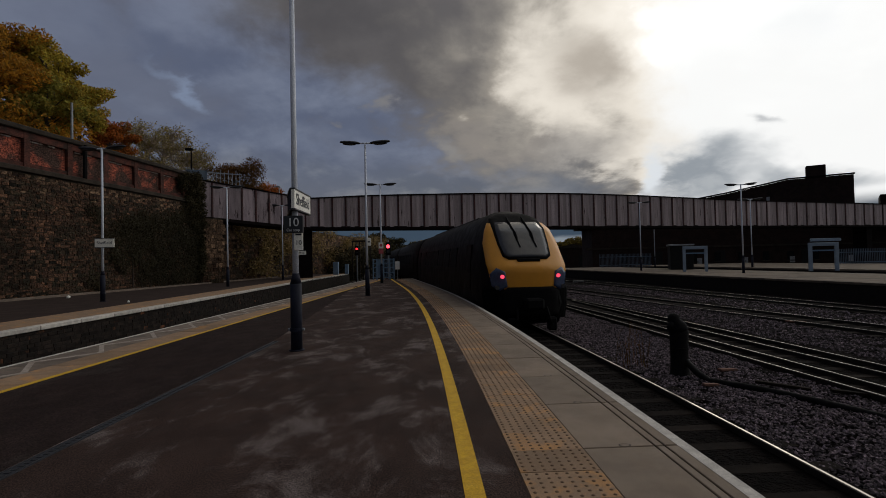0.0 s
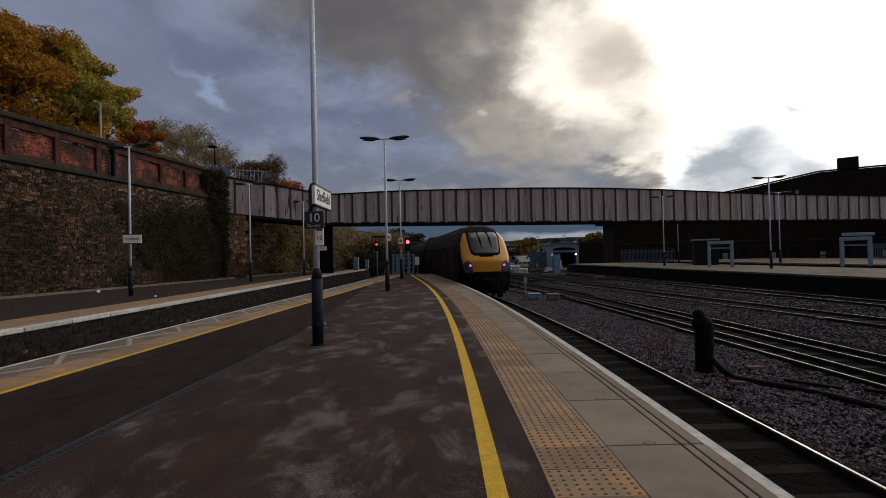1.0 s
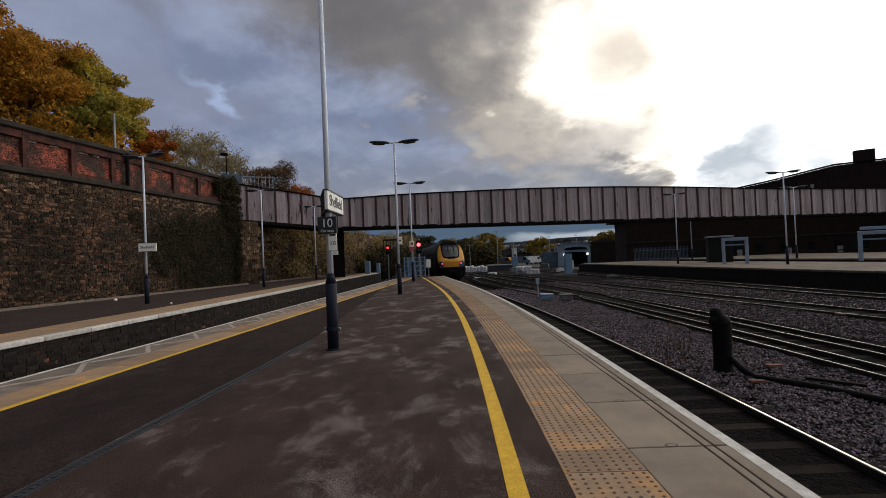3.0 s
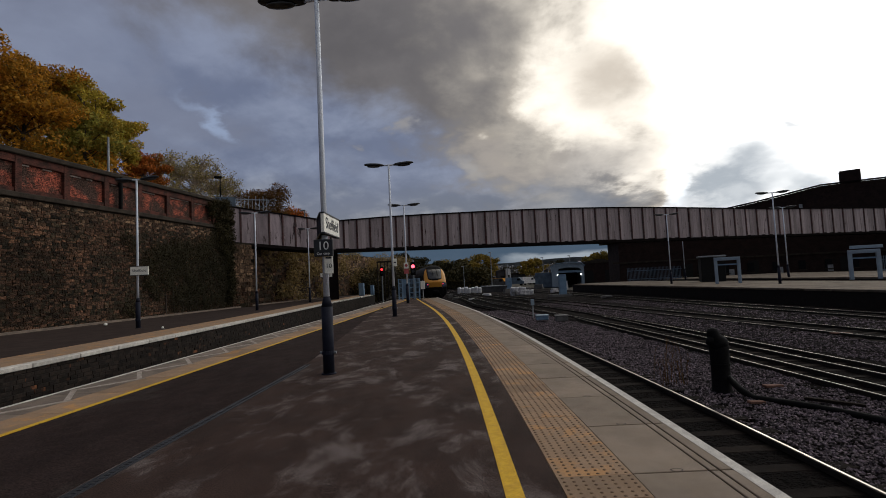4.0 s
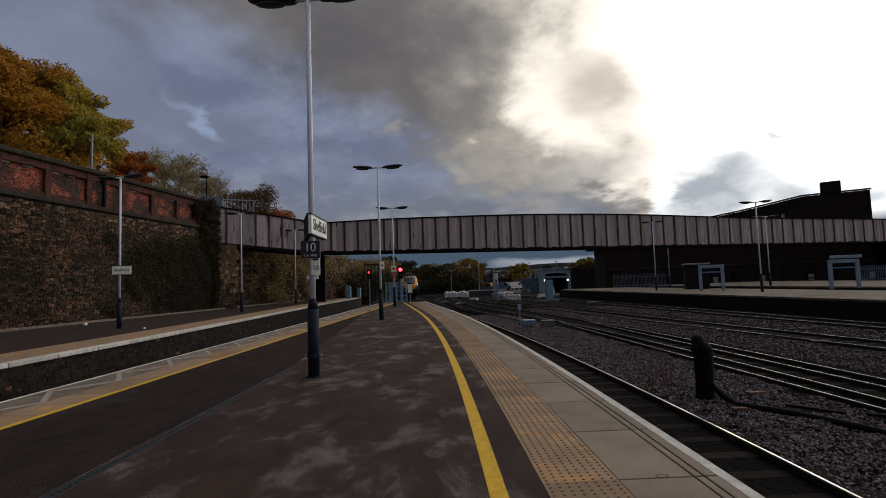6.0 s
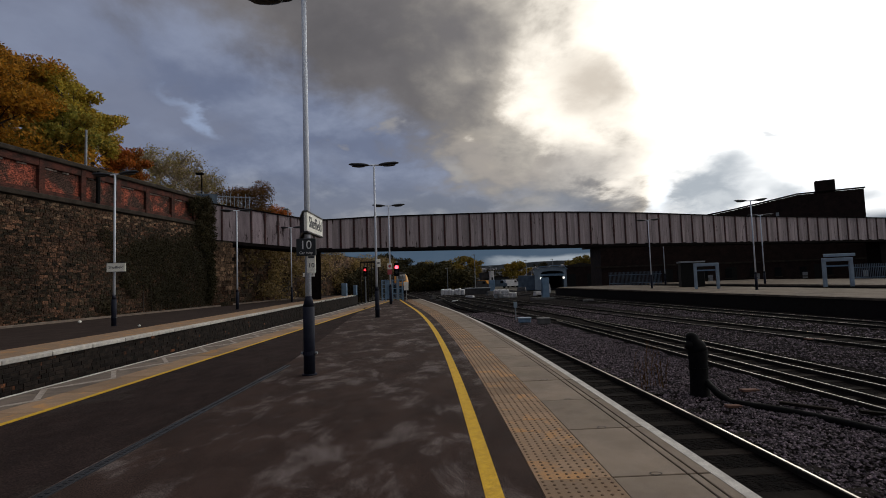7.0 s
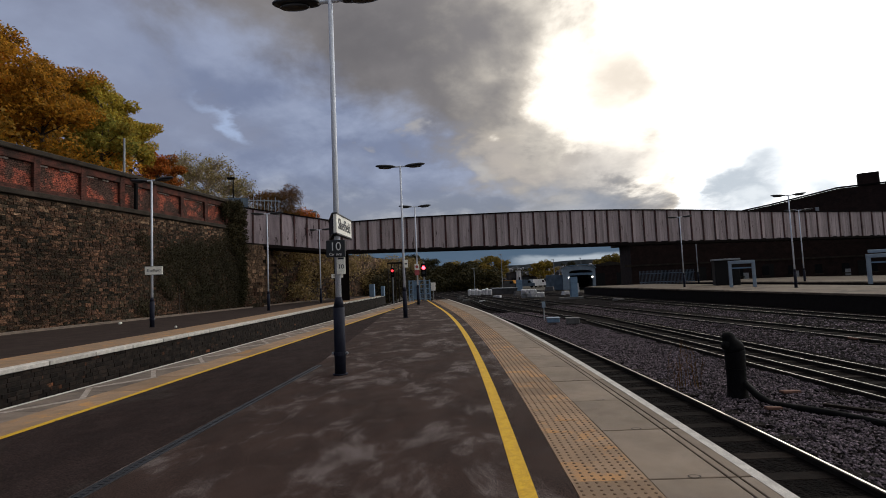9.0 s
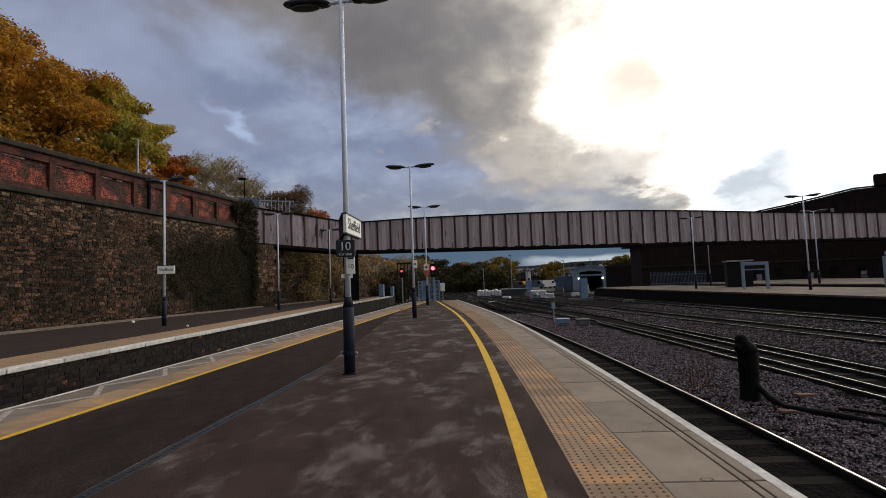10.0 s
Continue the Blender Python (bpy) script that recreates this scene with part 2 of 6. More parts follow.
RAIL_RUST = surface("rusty rail side", (0.018, 0.012, 0.009), (0.011, 0.008, 0.006), 8, 0.8, metal=0.0, bump=0.3)
RAIL_TOP = surface("polished rail head", (0.50, 0.46, 0.41), (0.38, 0.34, 0.30), 6, 0.30, metal=1.0, bump=0.05, stretch=(1, 0.1, 1))
SLEEPER = surface("oily timber sleeper", (0.0135, 0.0098, 0.008), (0.008, 0.006, 0.0052), 5, 0.9, bump=0.4, depth=0.01, spec=0.06, jitter=0.4)
STONE = surface("blackened wall stone", (0.125, 0.064, 0.038), (0.036, 0.0205, 0.0145), 1.6, 0.9, bump=1.0, depth=0.06, grain=14, stain=(0.026, 0.021, 0.013),
                stain_scale=0.42, stain_lo=0.40, stain_hi=0.60, jitter=0.65, speck=0.7, spec=0.2)
# washed stone of the wall's top; also colours the abutment as if lit
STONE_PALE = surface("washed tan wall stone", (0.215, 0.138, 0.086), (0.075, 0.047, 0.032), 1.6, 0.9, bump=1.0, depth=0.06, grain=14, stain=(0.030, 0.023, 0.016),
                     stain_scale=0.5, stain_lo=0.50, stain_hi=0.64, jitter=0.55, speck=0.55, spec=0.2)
MORTAR = surface("dark mossy mortar", (0.040, 0.031, 0.021), (0.024, 0.020, 0.014), 2, 0.95, bump=0.6, depth=0.02, spec=0.2)
BRICK = surface("red parapet brick", (0.31, 0.082, 0.050), (0.10, 0.036, 0.028), 2.0, 0.85, bump=0.5, depth=0.015, grain=14, stain=(0.055, 0.032, 0.025),
                stain_scale=0.8, stain_lo=0.42, stain_hi=0.56, speck=0.8, jitter=0.3, spec=0.2, brick=(1.5, 1.5, 1.5, 1))
DARK_BRICK = surface("dark brick", (0.030, 0.018, 0.016), (0.020, 0.013, 0.012), 0.9, 0.9, bump=0.3, depth=0.02, grain=12, spec=0.15, brick=(1.1, 1.1, 1.1, 1))
PILASTER = surface("sooty pilaster brick", (0.10, 0.036, 0.027), (0.034, 0.020, 0.017), 1.5, 0.9, bump=0.4, depth=0.015, grain=22, spec=0.2, brick=(1.3, 1.3, 1.3, 1))
LIME = surface("pale lime crust", (0.42, 0.37, 0.34), (0.20, 0.16, 0.14), 6, 0.9, bump=0.5, depth=0.01, spec=0.2)
CAP = surface("weathered coping stone", (0.045, 0.036, 0.028), (0.026, 0.021, 0.017), 2, 0.9, bump=0.5, depth=0.02, spec=0.2)
PANEL = surface("weathered pale timber panel", (0.43, 0.365, 0.385), (0.31, 0.262, 0.272), 1.3, 0.75, bump=0.4, depth=0.01, grain=18, stain=(0.045, 0.028, 0.026),
                stain_scale=2.1, stain_lo=0.60, stain_hi=0.65, stretch=(2.6, 2.6, 0.20), jitter=0.20, spec=0.25)
BRIDGE_POST = surface("maroon bridge steel", (0.060, 0.013, 0.015), (0.022, 0.009, 0.009), 3, 0.7, bump=0.2)
BRIDGE_DARK = surface("dark bridge steel", (0.010, 0.007, 0.0075), (0.006, 0.005, 0.005), 2, 0.85, bump=0.2, spec=0.08)
# PANEL again but darker: shade on the landing's side is put into the colour
PANEL_SHADED = surface("soot-stained timber panel", (0.30, 0.25, 0.275), (0.20, 0.165, 0.185), 1.3, 0.8, bump=0.4, depth=0.01, grain=18, stain=(0.035, 0.022, 0.024),
                      stain_scale=1.6, stain_lo=0.57, stain_hi=0.63, stretch=(2.2, 2.2, 0.35), jitter=0.2, spec=0.2)
POLE = surface("pale blue pole paint", (0.70, 0.75, 0.84), (0.60, 0.65, 0.75), 3, 0.42, bump=0.08, stretch=(1, 1, 0.3))
NAVY = surface("navy pole paint", (0.012, 0.014, 0.028), (0.009, 0.011, 0.021), 3, 0.65, bump=0.08, spec=0.2)
HEAD = surface("dark grey lamp housing", (0.020, 0.024, 0.030), (0.016, 0.018, 0.024), 3, 0.5, bump=0.05)
LENS = surface("dull lamp glass", (0.045, 0.045, 0.045), rough=0.3, bump=0)
BLACK = surface("black sign enamel", (0.014, 0.017, 0.022), rough=0.35, bump=0)
SIGN = surface("white sign enamel", (0.88, 0.87, 0.80), (0.82, 0.81, 0.75), 2, 0.4, bump=0.02)
INK = surface("dark lettering", (0.012, 0.014, 0.03), rough=0.4, bump=0)
LETTER = surface("white lettering", (0.88, 0.88, 0.88), rough=0.4, bump=0)
PINK = surface("red warning print", (0.50, 0.10, 0.11), rough=0.45, bump=0)
STEEL_BLUE = surface("blue grey steel paint", (0.18, 0.29, 0.42), (0.13, 0.22, 0.33), 2, 0.5, bump=0.1)
PALE_BARK = surface("pale twig bark", (0.46, 0.38, 0.30), (0.34, 0.27, 0.21), 4, 0.9, bump=0.3, grain=20)
OFFCUT = surface("weathered pinkish timber", (0.16, 0.085, 0.065), (0.10, 0.055, 0.042), 6, 0.85, bump=0.4, depth=0.005, stretch=(0.3, 2, 2), spec=0.15)
GALV = surface("galvanised steel", (0.30, 0.32, 0.34), (0.22, 0.24, 0.26), 3, 0.5, metal=0.4, bump=0.1)
OILY = surface("oily black ballast", (0.009, 0.007, 0.0065), (0.004, 0.0035, 0.0035), 9, 0.95, bump=0.9, depth=0.05, grain=18, spec=0.03, stain=(0.026, 0.020, 0.015), stain_scale=1.6, stain_lo=0.60, stain_hi=0.70)
DRAIN = surface("dull drain steel", (0.020, 0.021, 0.027), rough=0.75, bump=0.1)
IRON = surface("black cast iron", (0.006, 0.006, 0.007), (0.004, 0.004, 0.004), 6, 0.75, bump=0.4, depth=0.006, spec=0.12)
RED_LIGHT = glow("red signal light", (1.0, 0.05, 0.075), 9.0)
RED_DIM = glow("far red signal light", (1.0, 0.03, 0.04), 4.0)
TAIL = glow("red tail lamp", (1.0, 0.07, 0.13), 2.6)
WHITE_LIGHT = glow("white lamp", (1.0, 0.95, 0.85), 4.0)
TRAIN_YELLOW = surface("yellow train paint", (0.60, 0.255, 0.010), (0.54, 0.23, 0.009), 1.2, 0.33, bump=0, grain=60, speck=0.03)
TRAIN_BODY = surface("dark train paint", (0.0085, 0.0052, 0.0062), (0.0055, 0.0038, 0.0045), 1.2, 0.5, bump=0, grain=60, speck=0.05, spec=0.07)
TRAIN_ROOF = surface("grimy train roof", (0.013, 0.011, 0.011), (0.008, 0.007, 0.007), 1.2, 0.6, bump=0.1, grain=30, spec=0.1)
TRAIN_BLACK = surface("black underframe", (0.0045, 0.0045, 0.005), rough=0.75, bump=0.1, spec=0.1)
GLASS = surface("dark train glass", (0.010, 0.011, 0.013), rough=0.6, bump=0, rough2=0.7, spec=0.06)
SCREEN = surface("grey windscreen glass", (0.050, 0.052, 0.057), (0.035, 0.037, 0.042), 1.6, 0.16, bump=0, rough2=0.24, spec=0.35)
LAMP_GLASS = surface("blue tinted lamp cluster", (0.05, 0.07, 0.13), rough=0.1, bump=0)
WRAP = surface("white sheeting", (0.70, 0.70, 0.72), (0.55, 0.55, 0.58), 2.5, 0.5, bump=0.6, depth=0.05, grain=8)
CONCRETE = surface("grey concrete", (0.15, 0.145, 0.145), (0.10, 0.098, 0.098), 3, 0.8, bump=0.3)
SHED = surface("pale blue shed cladding", (0.27, 0.35, 0.43), (0.22, 0.28, 0.36), 1.5, 0.55, bump=0.1)
YARD_BLUE = surface("dull blue yard cladding", (0.10, 0.145, 0.20), (0.06, 0.085, 0.12), 1.0, 0.6, bump=0.1)
YARD_GREY = surface("sooty grey yard wall", (0.055, 0.055, 0.060), (0.032, 0.032, 0.036), 0.8, 0.8, bump=0.1)
ROOF_TAR = surface("matt tarred roof edge", (0.012, 0.010, 0.010), rough=0.95, bump=0.3, spec=0.02)
DARK = surface("dark interior", (0.006, 0.006, 0.006), rough=0.9, bump=0)
BARK = surface("tree bark", (0.075, 0.058, 0.045), (0.045, 0.036, 0.03), 4, 0.9, bump=0.6, depth=0.03, grain=20)
GRASS = surface("rough hillside grass", (0.030, 0.028, 0.014), (0.036, 0.027, 0.016), 0.6, 0.95, bump=0.7, depth=0.1, grain=5)
# the blue-grey tone carries the air haze of the distance
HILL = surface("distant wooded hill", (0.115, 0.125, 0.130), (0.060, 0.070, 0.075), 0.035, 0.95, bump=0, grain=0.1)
TOWN = surface("distant town", (0.34, 0.33, 0.34), (0.14, 0.14, 0.155), 0.3, 0.9, bump=0, jitter=0.85)
WINDOW_PALE = surface("pale window", (0.30, 0.31, 0.33), rough=0.25, bump=0)


def leaf_material(name, a, b, c, thin=0.4):
    m = surface(name, a, b, 0.45, 0.75, bump=0, grain=6, stain=c, stain_scale=0.22, stain_lo=0.45, stain_hi=0.6, jitter=0.45, spec=0.15)
    t = m.node_tree
    bs = t.nodes["Principled BSDF"]
    tr = t.nodes.new("ShaderNodeBsdfTranslucent")
    mx = t.nodes.new("ShaderNodeMixShader")
    mx.inputs[0].default_value = thin
    t.links.new(bs.inputs["Base Color"].links[0].from_socket, tr.inputs["Color"])
    t.links.new(bs.outputs[0], mx.inputs[1])
    t.links.new(tr.outputs[0], mx.inputs[2])
    t.links.new(mx.outputs[0], t.nodes["Material Output"].inputs["Surface"])
    return m


LEAF_ORANGE = leaf_material("orange autumn leaves", (0.44, 0.19, 0.022), (0.50, 0.255, 0.028), (0.18, 0.105, 0.02))
LEAF_YELLOW = leaf_material("yellow green leaves", (0.46, 0.36, 0.05), (0.28, 0.25, 0.045), (0.44, 0.25, 0.033))
LEAF_GREEN = leaf_material("dull green leaves", (0.20, 0.21, 0.048), (0.30, 0.27, 0.055), (0.40, 0.28, 0.048))
LEAF_RED = leaf_material("rust red leaves", (0.42, 0.10, 0.022), (0.34, 0.13, 0.022), (0.20, 0.085, 0.02))
LEAF_RUST = leaf_material("brown rust leaves", (0.16, 0.065, 0.02), (0.12, 0.07, 0.018), (0.075, 0.045, 0.015))
LEAF_FAR = leaf_material("far olive and ochre leaves", (0.24, 0.17, 0.03), (0.10, 0.09, 0.025), (0.30, 0.18, 0.025), 0.25)
LEAF_FAR_DARK = leaf_material("far dark green leaves", (0.025, 0.026, 0.012), (0.04, 0.036, 0.014), (0.06, 0.045, 0.014), 0.1)
LEAF_DARK = leaf_material("dark ivy leaves", (0.022, 0.022, 0.011), (0.034, 0.030, 0.014), (0.05, 0.038, 0.016), 0.15)
LEAF_OLIVE = leaf_material("sparse olive yellow leaves", (0.30, 0.25, 0.10), (0.22, 0.18, 0.08), (0.34, 0.26, 0.08), 0.35)
LEAF_CREEPER = leaf_material("dead creeper leaves", (0.030, 0.026, 0.014), (0.021, 0.019, 0.010), (0.042, 0.034, 0.017), 0.1)
LEAF_DRAB = leaf_material("drab brown leaves", (0.27, 0.20, 0.10), (0.19, 0.14, 0.07), (0.30, 0.21, 0.08), 0.3)


# ---------------------------------------------------------------- mesh helpers
def mesh_of(name, bm, material, smooth=False):
    me = bpy.data.meshes.new(name)
    bmesh.ops.recalc_face_normals(bm, faces=bm.faces)
    bm.to_mesh(me)
    bm.free()
    for m in material if isinstance(material, (list, tuple)) else [material]:
        me.materials.append(m)
    if smooth:
        me.shade_smooth()
    return me


def part(name, bm, material, parent=None, label="", smooth=False, at=None):
    ob = new(name, mesh_of(name, bm, material, smooth))
    if parent:
        ob.parent = parent
    if at is not None:
        ob.matrix_basis = at
    return tagged(ob, label)


def piece(name, me, parent, m):
    ob = new(name, me)
    ob.parent = parent
    ob.matrix_basis = m
    return ob


def empty(name, m=None, label="", category="", group="", kind=""):
    ob = new(name)
    ob.empty_display_size = 0.2
    if m is not None:
        ob.matrix_basis = m
    return tagged(ob, label, category, group, kind)


def box(x0, x1, y0, y1, z0, z1, bevel=0.0, bm=None):
    own = bm is None
    bm = bmesh.new() if own else bm
    m = Matrix.LocRotScale(((x0 + x1) / 2, (y0 + y1) / 2, (z0 + z1) / 2), None, (x1 - x0, y1 - y0, z1 - z0))
    r = bmesh.ops.create_cube(bm, size=1, matrix=m)
    if bevel:
        es = list({e for v in r["verts"] for e in v.link_edges})
        bmesh.ops.bevel(bm, geom=es, offset=bevel, segments=1, affect="EDGES", profile=0.5)
    return bm


def tube(points, radii, sides=12, bm=None, caps=True):
    """A round bar along points with a radius at each."""
    bm = bm or bmesh.new()
    pts = [Vector(p) for p in points]
    rings = []
    ref = None
    for i, p in enumerate(pts):
        d = (pts[min(i + 1, len(pts) - 1)] - pts[max(i - 1, 0)]).normalized()
        if ref is None:
            ref = Vector((1, 0, 0)) if abs(d.x) < 0.8 else Vector((0, 1, 0))
        a = d.cross(ref).normalized()
        b = d.cross(a).normalized()
        r = radii[i] if isinstance(radii, (list, tuple)) else radii
        rings.append([bm.verts.new(p + (a * math.cos(k * math.tau / sides) + b * math.sin(k * math.tau / sides)) * r) for k in range(sides)])
    for q, w in zip(rings, rings[1:]):
        for k in range(sides):
            bm.faces.new((q[k], q[(k + 1) % sides], w[(k + 1) % sides], w[k]))
    if caps:
        bm.faces.new(rings[0])
        bm.faces.new(rings[-1])
    return bm


def strip(left, right, z0, z1, bm=None):
    """A slab between two plan lines of equal count."""
    bm = bm or bmesh.new()
    rows = []
    for (lx, ly), (rx, ry) in zip(left, right):
        rows.append([bm.verts.new(c) for c in ((lx, ly, z1), (rx, ry, z1), (rx, ry, z0), (lx, ly, z0))])
    for a, b in zip(rows, rows[1:]):
        for k in range(4):
            bm.faces.new((a[k], a[(k + 1) % 4], b[(k + 1) % 4], b[k]))
    bm.faces.new(rows[0])
    bm.faces.new(rows[-1])
    return bm


def prism(outline, depth, bm=None):
    """An outline in x, z given depth along y from 0."""
    bm = bm or bmesh.new()
    a = [bm.verts.new((x, 0, z)) for x, z in outline]
    b = [bm.verts.new((x, depth, z)) for x, z in outline]
    bm.faces.new(a)
    bm.faces.new(b[::-1])
    for k in range(len(a)):
        bm.faces.new((a[k], a[(k + 1) % len(a)], b[(k + 1) % len(a)], b[k]))
    return bm


def words(text, size, material, parent, m, name="lettering"):
    cu = bpy.data.curves.new(name, "FONT")
    cu.body, cu.size, cu.align_x, cu.align_y, cu.extrude = text, size, "CENTER", "CENTER", 0.002
    tmp = bpy.data.objects.new(name, cu)
    me = bpy.data.meshes.new_from_object(tmp)
    bpy.data.objects.remove(tmp)
    me.materials.clear()
    me.materials.append(material)
    ob = new(name, me)
    ob.parent = parent
    ob.matrix_basis = m
    return ob


def many(name, verts, faces, material, parent=None, kind="stuff", label="", category=""):
    me = bpy.data.meshes.new(name)
    me.from_pydata(verts, [], faces)
    me.materials.append(material)
    ob = new(name, me)
    if parent:
        ob.parent = parent
    return tagged(ob, label, category, "", kind)


# ---------------------------------------------------------------- plan lines
def bend(y, x0, k, y1):
    return x0 - k * y * y if y <= y1 else x0 - k * y1 * y1 - 2 * k * y1 * (y - y1)


def slope(y, k, y1):
    return -2 * k * min(y, y1)


EDGE_K, EDGE_END, EDGE_LEAD = 0.00245, 33.0, 4.5


def edge_slope(y):
    return slope(max(y + EDGE_LEAD, 0), EDGE_K, EDGE_END)


def edge(y, off=0.0):
    """The curved platform edge; off metres inwards (to the west)."""
    s = edge_slope(y)
    n = math.hypot(1, s)
    return bend(max(y + EDGE_LEAD, 0), 2.195, EDGE_K, EDGE_END) - off / n, y + off * s / n


def bay(y, off=0.0):
    """The other edge of the island platform; off metres inwards (to the east)."""
    return -6.98 + 0.018 * y + off, y


def bay_far(y, off=0.0):
    return -10.5 - 0.0007 * min(y, 42) ** 2 - off, y


def steps(a, b, n):
    return [a + (b - a) * i / n for i in range(n + 1)]


BACK, END = -20.0, 41.5
RAIL_Z = -0.85


# ---------------------------------------------------------------- ground and platforms
rng = np.random.default_rng(5)


def build_ground():
    bm = bmesh.new()
    bmesh.ops.create_grid(bm, x_segments=2, y_segments=2, size=3000, matrix=Matrix.Translation((0, 0, -1.35)))
    tagged(part("ground", bm, GRASS), "rough dark ground reaching to the horizon", "ground", "", "structure")
    # ballast bed, uneven, a little higher under the far tracks
    nx, ny = 90, 240
    verts, faces = [], []
    for j in range(ny + 1):
        y = -10 + j * 150 / ny
        for i in range(nx + 1):
            x = (edge(max(y, 0))[0] - 0.3) + i * (23.0 / nx)
            z = -1.09 + 0.11 * min(1, max(0, (i * 23.0 / nx - 3.2) / 1.5)) + 0.05 * (noise.noise((x * 1.3, y * 1.3, 0)) + 0.5 * noise.noise((x * 4, y * 4, 3)))
            verts.append((x, y, z))
    for j in range(ny):
        for i in range(nx):
            a = j * (nx + 1) + i
            faces.append((a, a + 1, a + nx + 2, a + nx + 1))
    ob = many("track_bed", verts, faces, BED, None, "structure", "grey stone ballast bed under the running lines", "track bed")
    ob.data.shade_smooth()
    bm = box(-10.6, -6.6, -10, 75, -1.3, -1.05)
    tagged(part("bay_bed", bm, BED), "dark dirty ballast in the bay between platforms", "track bed", "", "structure")


def turn_of(s):
    return math.degrees(math.atan(-s))


def slab_mesh():
    """One coping slab seen with two anti-slip grooves near its edge; local x runs inwards (west is negative)."""
    bm = bmesh.new()
    for a, b in ((0.0, 0.178), (0.192, 0.256), (0.270, 0.85)):
        box(-b, -a, 0.009, 1.191, -0.09, 0.0, 0.005, bm)
    for k in range(10):
        a, b = k * math.tau / 10, (k + 1) * math.tau / 10
        f = bm.faces.new([bm.verts.new((-0.50 + r * math.cos(q), 0.030 + 0.6 * r * math.sin(q), 0.0025)) for r, q in ((0.040, a), (0.040, b), (0.052, b), (0.052, a))])
        f.material_index = 1
    return mesh_of("coping_slab", bm, [COPING, JOINT])


def tile_mesh(width, pitch):
    bm = box(-width / 2, width / 2, 0.003, pitch - 0.003, -0.06, 0.0)
    nx, ny = int(width / 0.066), int(pitch / 0.066)
    for i in range(nx):
        for j in range(ny):
            x, y = -width / 2 + (i + 0.5) * width / nx, (j + 0.5) * pitch / ny
            a = [bm.verts.new((x + 0.0145 * math.cos(k * math.tau / 7), y + 0.0145 * math.sin(k * math.tau / 7), 0.0)) for k in range(7)]
            b = [bm.verts.new((x + 0.008 * math.cos(k * math.tau / 7), y + 0.008 * math.sin(k * math.tau / 7), 0.0055)) for k in range(7)]
            for k in range(7):
                bm.faces.new((a[k], a[(k + 1) % 7], b[(k + 1) % 7], b[k]))
            bm.faces.new(b)
    for f in bm.faces:
        f.material_index = 1 if len(f.verts) == 7 or f.calc_area() < 0.001 else 0
    return mesh_of("tactile_tile", bm, [TACTILE, TACTILE_TOP])


